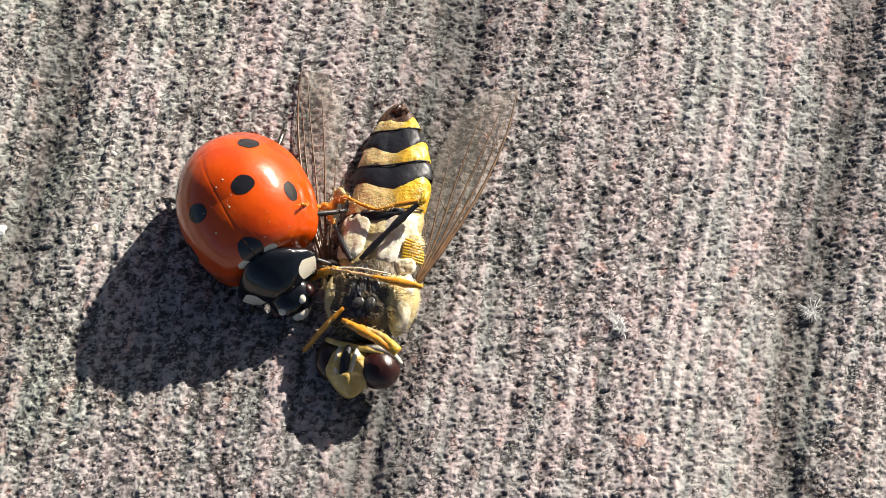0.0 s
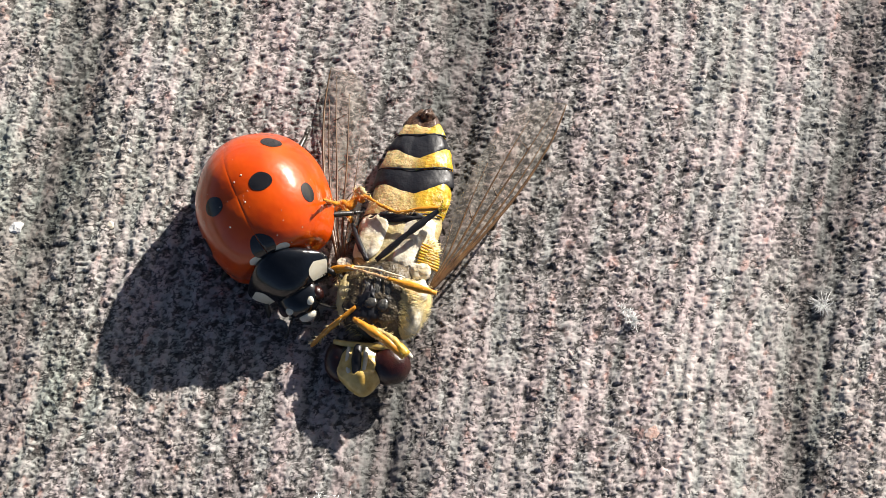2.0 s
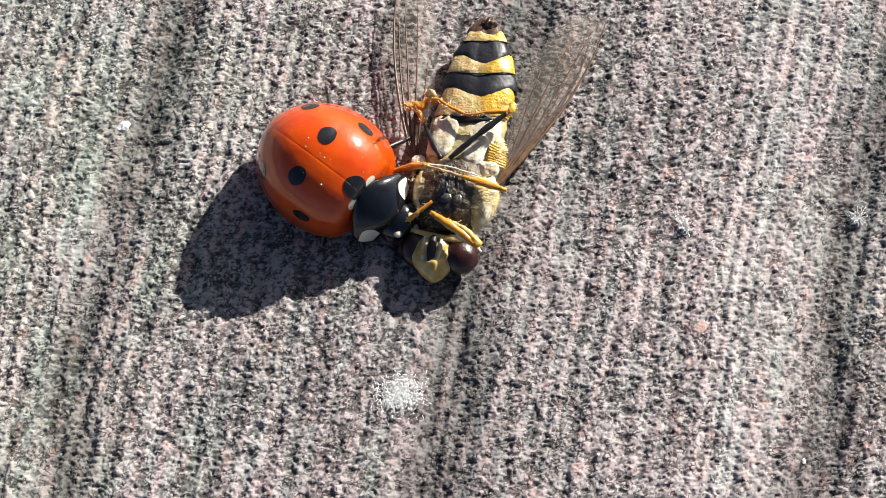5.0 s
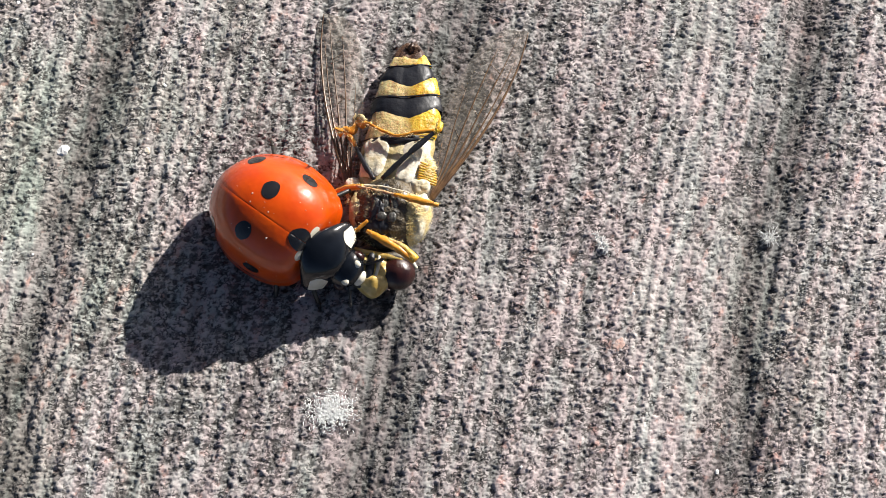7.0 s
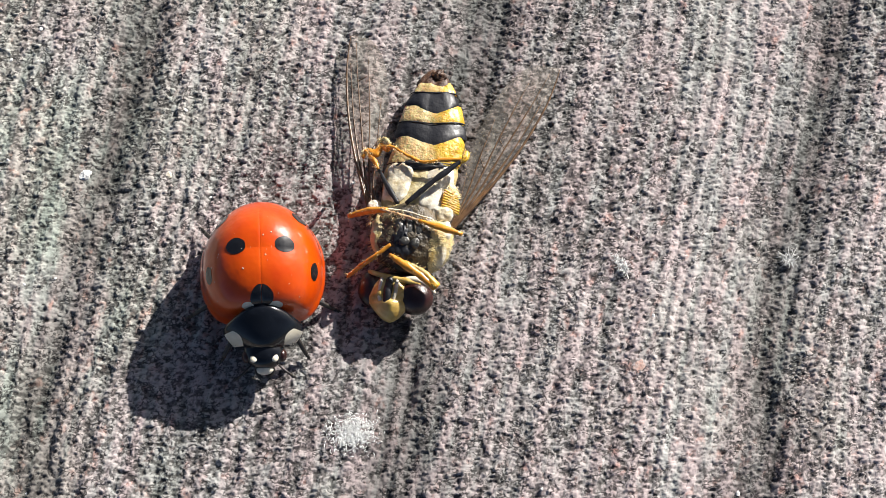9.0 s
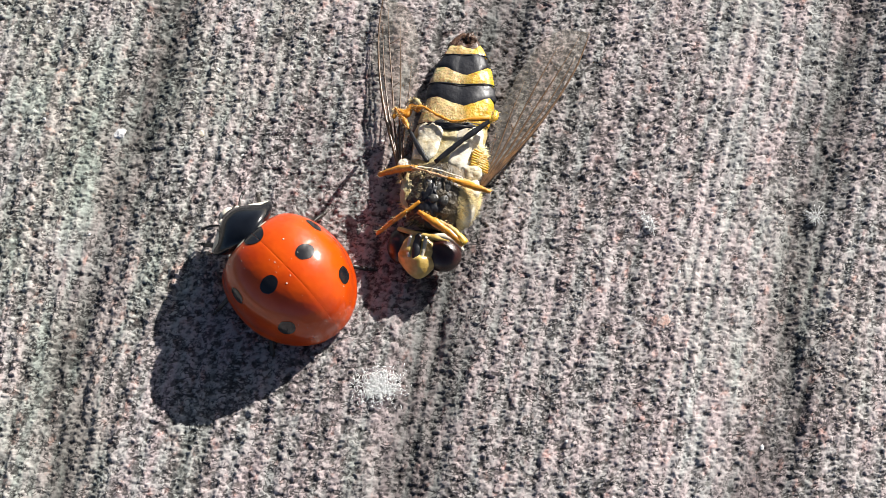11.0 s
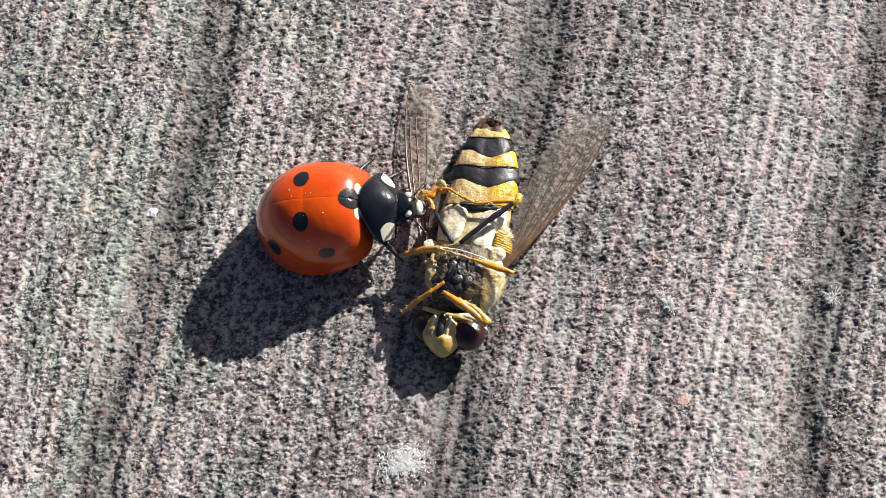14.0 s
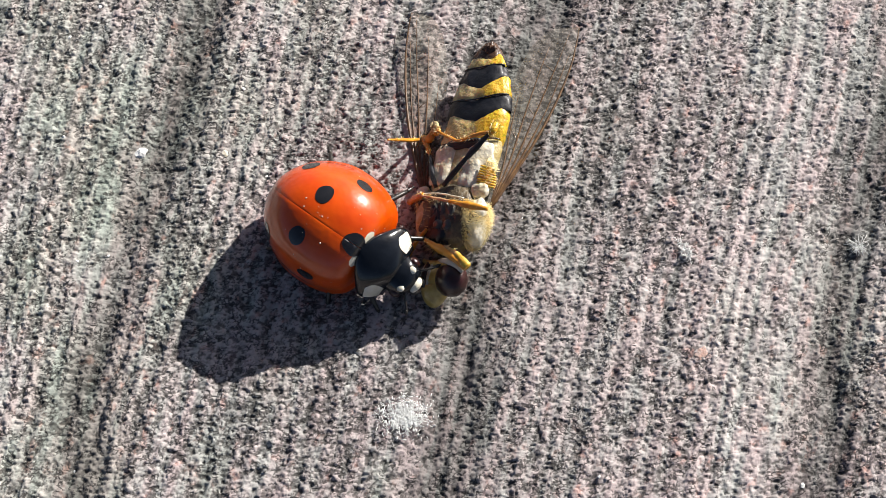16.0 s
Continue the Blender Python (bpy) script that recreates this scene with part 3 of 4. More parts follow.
def fuzz(centre, radii, arcs, count, length, seed, lean=(0, 0, 0), thick=0.018):
    """Short hairs that stand on an ellipsoid where arcs(way) is true."""
    rng = random.Random(seed)
    bm = bmesh.new()
    made = 0
    while made < count:
        way = Vector((rng.gauss(0, 1), rng.gauss(0, 1), rng.gauss(0, 1))).normalized()
        if not arcs(way):
            continue
        p = Vector(centre) + Vector((way.x * radii[0], way.y * radii[1], way.z * radii[2])) * 0.97
        tilt = (way + Vector(lean) + Vector((rng.uniform(-0.5, 0.5), rng.uniform(-0.5, 0.5), rng.uniform(-0.5, 0.5)))).normalized()
        s = tilt.orthogonal().normalized() * thick
        q = tilt.cross(s)
        tip = bm.verts.new(p + tilt * length * rng.uniform(0.6, 1.3))
        foot = [bm.verts.new(p + o) for o in (s, -0.5 * s + 0.87 * q, -0.5 * s - 0.87 * q)]
        for k in range(3):
            bm.faces.new((foot[k], foot[(k + 1) % 3], tip))
        made += 1
    return bm


def wing_place(root, tip, out, width, f, g):
    """A place on a wing: f along its front edge, g from there (0) to the rear edge (1)."""
    root, tip, out = Vector(root), Vector(tip), Vector(out)
    span = tip - root
    bow = 0.045 * span.length * math.sin(math.pi * f) - 0.10 * width * max(0.0, (f - 0.72) / 0.28) ** 2
    wide = width * (0.06 + 1.25 * (1 - (1 - f) ** 1.7) * math.sqrt(max(0.0, 1 - f ** 3.6)))
    ripple = 0.07 * math.sin(g * 5 + f * 7) * f + 0.10 * math.sin(math.pi * g) * f + 0.03 * math.sin(g * 17 + f * 5) * f
    return root + span * f - out * bow + out * wide * g + Vector((0, 0, ripple))


def wing(name, fly, root, tip, out, width, label):
    bm = bmesh.new()
    for lift in (0.0, -0.02):
        rows = [[wing_place(root, tip, out, width, i / 30, k / 10) + Vector((0, 0, lift)) for k in range(11)] for i in range(31)]
        rows_to_mesh(bm, rows)
    ob = part(name, bm, WING, fly, label, at=root)
    lines = [[(f, 0.0) for f in (0, .2, .4, .6, .8, .93, 1)], [(0, .06), (.25, .10), (.55, .12), (.85, .10)], [(0, .1), (.25, .24), (.5, .30), (.75, .28), (.95, .3)],
             [(0, .15), (.25, .42), (.5, .52), (.72, .55), (.85, .60)], [(0, .2), (.2, .58), (.42, .74), (.6, .80)], [(0, .25), (.14, .7), (.3, .92)],
             [(.5, .30), (.53, .52)], [(.36, .49), (.40, .73)], [(.74, .28), (.76, .56)]]
    for n, line in enumerate(lines):
        pts = [wing_place(root, tip, out, width, f, g) - Vector(root) for f, g in line]
        vb = rod(pts, (0.080, 0.070, 0.058, 0.052, 0.046)[n] if n < 5 else 0.020, 0.022 if n == 0 else 0.010, 4, 6)
        v = new("vein", finish("vein", vb, VEIN))
        v.parent = ob
    bm = bmesh.new()
    rows = []
    for i in range(13):
        f = i / 12 * 0.42
        row = []
        for k in range(7):
            a = math.pi * k / 6
            g = 0.004 + (0.16 - 0.155 * (i / 12) ** 0.7) * k / 6
            row.append(wing_place(root, tip, out, width, f + 0.01, g * (1 + 1.2 * (1 - i / 12) ** 4)) - Vector(root) + Vector((0, 0, 0.01 + 0.03 * math.sin(a))))
        rows.append(row)
    rows_to_mesh(bm, rows)
    tagged(part("wing_root", bm, ROOT, ob), "brown thickened front margin")
    return ob


def face_mesh():
    """The face from below: a broad shield with a shallow groove, pale flanks and a muzzle."""
    bm = blob((-0.92, -3.48, 1.12), (0.92, 1.04, 0.66), 60, 40)
    for v in bm.verts:
        x, y = v.co.x, v.co.y
        up = max(0.0, (v.co.z - 1.12) / 0.66) ** 0.5
        mid = -0.98 + 0.14 * (y + 3.4)
        span = math.exp(-((y + 3.20) / 0.50) ** 4)
        z = 0.10 * math.exp(-((x - mid - 0.30) / 0.12) ** 2) * span + 0.05 * math.exp(-((x - mid + 0.32) / 0.14) ** 2) * span
        z -= 0.10 * math.exp(-((x - mid) / 0.16) ** 2) * span
        z += 0.16 * math.exp(-((x + 0.84) ** 2 + (y + 4.05) ** 2) / 0.16)
        z -= 0.12 * math.exp(-((y + 3.72) / 0.10) ** 2)
        v.co.z += up * (z + 0.04 * noise.noise(v.co * 3) + 0.015 * noise.noise(v.co * 9))
        if y < -3.6:
            v.co.x = -0.84 + (v.co.x + 0.84) * (1 - 0.42 * (-3.6 - y))
    return bm


def settle(fly, squash=0.82, lean=0.40):
    """Presses the dried body flatter on the board."""
    m = Matrix.Identity(4)
    m[2][2] = squash
    m[1][2] = lean * (1 - squash)
    for ob in fly.children_recursive:
        ob.data.transform(m)
        ob.location = m @ ob.location


def hoverfly():
    fly = thing("hoverfly", "dead yellow and black banded hoverfly lying on its back", "hoverfly", FLY_ROWS[0][1])
    part("pale_plate", ring(0.2, 2.35, 0.0, 0.0, 0.1, 1), STRAW, fly, "pale cream belly plate")
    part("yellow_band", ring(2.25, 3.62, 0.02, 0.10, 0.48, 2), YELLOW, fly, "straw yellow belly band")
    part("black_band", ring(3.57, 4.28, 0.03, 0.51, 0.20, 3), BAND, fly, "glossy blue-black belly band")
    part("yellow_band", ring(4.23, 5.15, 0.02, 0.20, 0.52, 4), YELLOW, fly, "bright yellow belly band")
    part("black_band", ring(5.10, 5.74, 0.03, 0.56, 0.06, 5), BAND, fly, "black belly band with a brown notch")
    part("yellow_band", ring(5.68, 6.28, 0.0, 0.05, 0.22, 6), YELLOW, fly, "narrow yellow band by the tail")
    part("tail", ring(6.18, 6.95, 0.03, 0.22, 0.0, 7), TIP, fly, "shrivelled dark brown tail tip")
    part("tail_lump", blob((0.66, 6.55, 1.08), (0.30, 0.26, 0.22), 16, 10, 0.5), TIP, fly, "crumpled brown lump")
    for y, seed in ((2.30, 31), (4.26, 32), (5.70, 33)):
        line = [belly(y - (0.18 if y > 4 and y < 5 else 0.08) * max(0.0, math.sin(a)) ** 3, a, 0.05 + 0.02 * noise.noise(Vector((a * 3, seed, 0)))) for a in [0.25 + 2.64 * k / 14 for k in range(15)]]
        part("plate_rim", rod(line, 0.035, 0.03, 2, 6), TIP if y < 3 else BAND, fly, "dark rim between two belly plates")
    # the broken white plate and the dark membrane beside it
    part("white_plate", plate(0.40, 2.30, 98, 158, 0.17, 3.3), PALE, fly, "chalky white belly plate")
    part("white_plate", plate(0.15, 2.20, 12, 84, 0.10, 7.1), PALE, fly, "cream belly plate beside the dark thigh")
    part("membrane", blob((0.15, 2.12, 1.74), (0.95, 0.24, 0.18), 20, 12, 0.25), BAND, fly, "blue-black gap between the plates")
    chest = part("thorax", blob((-0.22, -0.92, 1.22), (1.55, 1.55, 1.12), 40, 24, 0.10), THORAX, fly, "brown hairy thorax seen from below")
    part("breast_plate", blob((-0.42, -1.10, 1.95), (0.70, 1.05, 0.42), 20, 12, 0.35), BAND, chest, "dark breast plate")
    part("side_plate", blob((-1.45, -0.95, 1.60), (0.36, 0.85, 0.40), 18, 12, 0.15), STRAW, chest, "olive brown side plate")
    part("side_plate", blob((0.62, -1.15, 1.90), (0.30, 0.42, 0.30), 16, 10, 0.2), STRAW, chest, "straw brown side plate")
    for x, y, w, h, turn in ((-0.62, -0.78, 0.20, 0.34, 12), (-0.22, -0.86, 0.17, 0.36, -8), (0.16, -0.92, 0.20, 0.30, -20), (-0.40, -1.42, 0.24, 0.22, 5), (0.05, -1.50, 0.20, 0.24, -15)):
        part("breast_facet", blob((x, y, 2.24), (w, h, 0.16), 18, 10, 0.12, Matrix.Rotation(radians(turn), 3, "Z")), FACET, chest, "shiny grey-black breast facet")
    for x0, x1 in ((-0.55, -0.85), (-0.30, -0.35), (-0.05, 0.12)):
        part("strut", rod([(x0, -0.45, 2.30), (0.5 * (x0 + x1), -0.95, 2.34), (x1, -1.55, 2.18)], 0.05, 0.035, 4, 7, 0.02), THORAX, chest, "grey-brown leg base")
    part("side_plate", blob((1.10, 0.02, 1.62), (0.42, 0.34, 0.30), 16, 10, 0.2), PALE, chest, "cream side plate")
    part("side_plate", blob((1.16, -0.75, 1.66), (0.34, 0.42, 0.34), 16, 10, 0.2), PALE, chest, "cream side plate")
    part("side_plate", blob((-1.72, 0.35, 1.45), (0.30, 0.26, 0.24), 14, 10, 0.2), PALE, chest, "cream knob at the wing root")
    part("side_plate", blob((0.86, -1.40, 1.30), (0.46, 0.80, 0.62), 20, 14, 0.12), PALE, chest, "straw yellow flank")
    part("hair", fuzz((-0.22, -0.92, 1.22), (1.55, 1.55, 1.12), lambda w: w.x > 0.50 and w.z > -0.5 and w.y < 0.30, 3000, 0.30, 3, (0.6, -0.3, 0.3), 0.014), HAIR, chest, "dense golden side hairs", kind="stuff")
    part("hair", fuzz((-0.22, -0.92, 1.22), (1.55, 1.55, 1.12), lambda w: w.x < -0.3 and w.z > -0.4, 160, 0.30, 4, (-0.4, -0.1, 0.2), 0.014), HAIR, chest, "sparse pale side hairs", kind="stuff")
    part("hair", fuzz((1.20, 0.70, 1.40), (0.45, 0.70, 0.36), lambda w: w.x > 0.1 and w.z > -0.2, 260, 0.22, 5, (0.6, -0.4, 0), 0.017), HAIR, chest, "yellow hair fringe", kind="stuff")
    for k in range(8):
        y, out = 0.18 + 0.11 * k, 0.10 * math.sin(0.8 + 0.35 * k)
        part("fringe_rib", rod([(0.98 + 0.02 * k, y + 0.10, 1.78), (1.35, y + 0.02, 1.70), (1.66 + out, y - 0.06, 1.48)], 0.035, 0.045, 4, 7, 0.012), YELLOW, chest, "yellow rib of the fringed flank")
    head = part("head", blob((-0.85, -2.98, 0.95), (1.25, 0.62, 0.66), 30, 18, 0.05), THORAX, fly, "broad head with large eyes", at=(-0.85, -2.6, 1.05))
    head.location += Vector((0, 0.09, -0.25)) * MM
    def on_head(name, bm, material, label):
        for v in bm.verts:
            v.co -= Vector((-0.85, -2.6, 1.05))
        ob = new(name, finish(name, bm, material))
        ob.parent = head
        tagged(ob, label)

    on_head("face", face_mesh(), FACE, "yellow face with a raised muzzle")
    on_head("eye", blob((0.08, -3.42, 1.02), (0.76, 0.70, 0.76), 28, 18, 0.03), EYE, "large dark maroon compound eye")
    on_head("eye", blob((-1.70, -3.06, 0.90), (0.56, 0.76, 0.66), 28, 18, 0.03), EYE, "large dark maroon compound eye")
    on_head("mouth_slot", rod([(-0.92, -2.84, 1.66), (-0.97, -3.25, 1.76), (-1.00, -3.62, 1.74), (-1.04, -3.92, 1.64)], 0.13, 0.11, 6, 12, 0.06), BAND, "dark brown mouth groove")
    on_head("face_flank", rod([(-0.62, -2.84, 1.66), (-0.64, -3.20, 1.80), (-0.70, -3.60, 1.78), (-0.82, -3.92, 1.64)], 0.06, 0.05, 6, 9, 0.03), PALE, "whitish ridge beside the mouth groove")
    on_head("face_flank", rod([(-1.24, -2.74, 1.60), (-1.30, -3.15, 1.70), (-1.32, -3.60, 1.63), (-1.22, -3.90, 1.54)], 0.06, 0.05, 6, 9, 0.03), PALE, "whitish ridge beside the mouth groove")
    on_head("eye_rim", rod([(-0.40, -2.82, 1.60), (0.15, -2.84, 1.62), (0.62, -2.98, 1.38), (0.88, -3.20, 1.05)], 0.09, 0.08, 5, 8, 0.04), CREAM, "pale rim behind the eye")
    on_head("face_edge", rod([(-1.80, -2.50, 1.46), (-1.45, -2.66, 1.62), (-0.95, -2.80, 1.68), (-0.3, -2.90, 1.66), (0.30, -3.00, 1.50)], 0.09, 0.12, 5, 8), FACE, "pale ridge between face and throat")
    on_head("cheek", blob((0.35, -2.82, 1.35), (0.32, 0.22, 0.34), 14, 10, 0.1), CREAM, "pale cheek behind the eye")
    # legs, folded over the body

    def bristles(pts, radius, count, length, seed):
        """Stiff hairs along a leg."""
        rng = random.Random(seed)
        bm = bmesh.new()
        line = bend(pts, 6)
        for _ in range(count):
            k = rng.randrange(len(line) - 1)
            p = line[k].lerp(line[k + 1], rng.random())
            way = (line[k + 1] - line[k]).normalized()
            out = Vector((rng.gauss(0, 1), rng.gauss(0, 1), rng.gauss(0, 1)))
            out = (out - way * out.dot(way)).normalized()
            tube(bm, [p + out * radius * 0.8, p + out * (radius + length * rng.uniform(0.5, 1.2)) + way * length * 0.6], [0.011, 0.004], 3)
        return bm

    def limb(label, pieces):
        top = None
        for n, (name, pts, r0, r1, swell, mat) in enumerate(pieces):
            bm = rod(pts, r0 * 0.84, r1 * 0.84, 8, 10, swell)
            for v in bm.verts:
                v.co += 0.022 * Vector((noise.noise(v.co * 3.1), noise.noise(v.co * 3.1 + Vector((9, 0, 0))), noise.noise(v.co * 3.1 + Vector((0, 9, 0)))))
                v.co += 0.016 * Vector((noise.noise(v.co * 9), noise.noise(v.co * 9 + Vector((5, 0, 0))), 0))
            if top is None:
                top = part("leg", bm, mat, fly, label)
            else:
                p = new(name, finish(name, bm, mat))
                p.parent = top
            if mat is not PALE:
                h = new("bristle", finish("bristle", bristles(pts, 0.5 * (r0 + r1) * 0.84, 46, 0.13, n + len(pieces)), HAIR if mat is not BAND else DARKLEG))
                h.parent = top
                tagged(h, kind="stuff")

    limb("black hind leg with an amber shin", [("thigh", [(-0.42, 0.25, 2.10), (0.7, 1.22, 2.32), (1.92, 2.20, 2.45)], 0.11, 0.10, 0.03, BAND),
         ("shin", [(1.98, 2.15, 2.46), (1.0, 2.12, 2.38), (0.2, 2.06, 2.26), (-0.4, 2.36, 2.16), (-1.0, 2.72, 2.08)], 0.11, 0.06, 0.0, AMBER),
         ("knee", [(1.72, 2.02, 2.42), (1.94, 2.20, 2.46), (1.96, 2.50, 2.36)], 0.11, 0.15, 0.03, YELLOW)])
    limb("black hind leg with an amber shin", [("thigh", [(-0.75, 0.25, 2.15), (-1.15, 0.97, 1.91), (-1.65, 2.01, 1.36)], 0.10, 0.08, 0.03, BAND),
         ("shin", [(-1.65, 2.03, 1.36), (-1.90, 2.49, 1.29), (-2.22, 2.89, 1.20)], 0.08, 0.13, 0.03, AMBER),
         ("foot", [(-2.22, 2.93, 1.20), (-1.85, 2.85, 1.32), (-1.50, 3.04, 1.43), (-0.95, 2.79, 1.96)], 0.12, 0.08, 0.03, AMBER),
         ("clump", [(-2.40, 2.64, 1.14), (-2.15, 2.93, 1.24), (-1.80, 2.73, 1.31), (-1.62, 3.15, 1.32), (-1.30, 2.84, 1.58)], 0.09, 0.11, 0.06, AMBER),
         ("raised_foot", [(-2.22, 2.74, 1.52), (-2.17, 2.40, 2.30), (-2.13, 2.05, 3.20), (-2.04, 1.60, 4.35)], 0.09, 0.05, 0.02, AMBER),
         ("claw", [(-1.75, 3.30, 1.31), (-1.45, 3.36, 1.48), (-1.25, 3.05, 1.66)], 0.06, 0.10, 0.03, STRAW)])
    limb("amber middle leg laid across the body", [("thigh", [(0.15, -0.60, 2.46), (0.8, -0.80, 2.46), (1.4, -0.96, 2.42), (1.95, -1.10, 2.36)], 0.09, 0.11, 0.05, AMBER),
         ("shin", [(-1.40, -0.16, 2.46), (-0.6, -0.38, 2.48), (0.30, -0.64, 2.46)], 0.06, 0.08, 0.0, TAN),
         ("foot", [(-1.30, -0.10, 2.42), (-0.3, -0.20, 2.36), (0.75, -0.50, 2.30)], 0.045, 0.04, 0.0, PALE)])
    limb("bristly amber middle leg", [("thigh", [(-1.15, -0.18, 2.45), (-1.95, 0.02, 1.74), (-2.78, -0.02, 1.18)], 0.13, 0.12, 0.05, AMBER),
         ("shin", [(-1.85, -0.05, 1.78), (-1.90, -0.30, 1.62), (-1.86, -0.48, 1.50)], 0.06, 0.05, 0.0, TAN)])
    limb("bent amber front leg", [("thigh", [(-0.95, -1.58, 2.22), (-1.55, -2.02, 1.98), (-2.14, -2.28, 1.46), (-2.70, -2.57, 0.92)], 0.085, 0.09, 0.03, AMBER)])
    limb("folded amber front leg", [("thigh", [(-0.98, -2.03, 2.22), (-0.35, -2.40, 2.18), (0.30, -2.81, 2.08), (0.95, -3.30, 1.88)], 0.09, 0.13, 0.06, AMBER),
         ("shin", [(-0.10, -2.37, 2.12), (0.45, -2.71, 2.02), (1.00, -3.24, 1.88)], 0.08, 0.19, 0.05, YELLOW)])
    right = wing("wing", fly, (1.35, -0.55, 1.05), (5.98, 7.15, 0.55), (-0.86, 0.50, 0.10), 2.05, "clear brown-veined wing spread on the board")
    left = wing("wing", fly, (-1.80, -0.15, 1.0), (-3.45, 8.6, 0.45), (0.97, 0.18, 0.12), 1.85, "clear wing with a dark front edge, half folded")
    settle(fly)
    return fly, right, left, head


LADYBIRD_ROWS = [
    (0, pose(-0.008388, 0.006571, 0.000471, -6.50, 18.88, -152.60)),
    (0.5, pose(-0.008525, 0.006425, 0.000546, -8.65, 21.06, -151.22)),
    (1, pose(-0.008462, 0.006311, 0.000618, -8.79, 22.85, -152.49)),
    (1.5, pose(-0.008666, 0.006434, 0.000602, -10.26, 20.16, -151.36)),
    (2, pose(-0.008207, 0.006403, 0.000417, -3.49, 18.63, -157.06)),
    (2.3, pose(-0.008420, 0.006850, 0.000250, -4.50, 7.00, -165.00)),
    (2.5, pose(-0.008725, 0.007324, 0.000083, -6.15, -3.68, -184.62)),
    (3, pose(-0.009302, 0.006655, 0.000009, 0.45, -9.92, -219.94)),
    (3.5, pose(-0.010039, 0.004276, -0.000006, -0.81, -9.29, -174.38)),
    (4, pose(-0.009674, 0.004625, 0.000196, -2.61, 13.58, -141.17)),
    (4.2, pose(-0.009478, 0.004582, 0.000162, -3.73, 12.77, -132.97)),
    (6.3, pose(-0.009300, 0.003405, 0.000041, -0.33, 10.58, -122.23)),
    (6.5, pose(-0.008998, 0.003286, 0.000054, 3.53, 10.34, -123.88)),
    (7, pose(-0.008504, 0.002976, 0.000314, 1.14, 16.77, -124.09)),
    (7.5, pose(-0.008737, 0.003026, 0.000278, 6.93, 13.56, -105.91)),
    (8, pose(-0.010136, 0.003288, -0.000015, 6.93, 2.30, -145.33)),
    (8.5, pose(-0.010235, 0.002668, 0.000015, 5.42, -4.44, -160.02)),
    (8.7, pose(-0.010083, 0.002170, -0.000006, 5.11, -5.34, -167.48)),
    (9.2, pose(-0.009850, 0.001350, 0.000000, 3.00, -4.00, -178.00)),
    (9.8, pose(-0.009600, 0.000300, 0.000000, 3.00, -2.00, -205.00)),
    (10.4, pose(-0.009500, -0.000600, 0.000000, 6.00, -3.00, -248.00)),
    (10.8, pose(-0.009611, -0.000771, 0.000148, 11.61, -4.59, -286.00)),
    (11, pose(-0.009662, -0.000854, -0.000040, 6.41, -1.92, -313.16)),
    (11.1, pose(-0.009860, -0.000360, 0.000000, 6.20, -1.00, -330.00)),
    (11.3, pose(-0.010300, 0.000750, 0.000000, 6.00, 0.00, -345.00)),
    (11.4, pose(-0.011100, 0.001900, 0.000000, 5.60, 1.00, -343.00)),
    (11.5, pose(-0.012102, 0.002508, -0.000018, 5.21, 1.93, -336.74)),
    (11.7, pose(-0.013400, 0.003150, 0.000000, 2.50, 1.90, -318.00)),
    (11.8, pose(-0.014100, 0.003280, 0.000000, 1.20, 1.90, -299.00)),
    (12, pose(-0.015044, 0.003400, 0.000019, -1.99, 1.80, -276.81)),
    (12.2, pose(-0.014880, 0.003400, 0.000000, -0.80, 1.10, -289.00)),
    (12.35, pose(-0.014850, 0.003500, 0.000000, 0.00, 0.50, -317.00)),
    (12.5, pose(-0.014602, 0.003328, 0.000005, 0.86, -0.11, -338.21)),
    (13, pose(-0.014108, 0.004257, 0.000024, -1.69, -1.79, -409.60)),
    (13.5, pose(-0.010903, 0.005457, 0.000014, -2.23, 4.35, -447.77)),
    (14, pose(-0.010065, 0.005450, 0.000163, 12.62, 1.84, -445.97)),
    (14.3, pose(-0.010250, 0.004650, 0.000060, 6.00, 1.40, -476.00)),
    (14.5, pose(-0.010276, 0.004356, -0.000014, 1.22, 1.11, -480.90)),
    (15, pose(-0.009541, 0.003645, 0.000032, 6.80, 7.07, -478.57)),
    (15.5, pose(-0.009324, 0.003305, 0.000014, 3.27, 9.36, -482.01)),
    (16, pose(-0.009349, 0.002755, 0.000270, 1.53, 16.52, -483.11)),
]
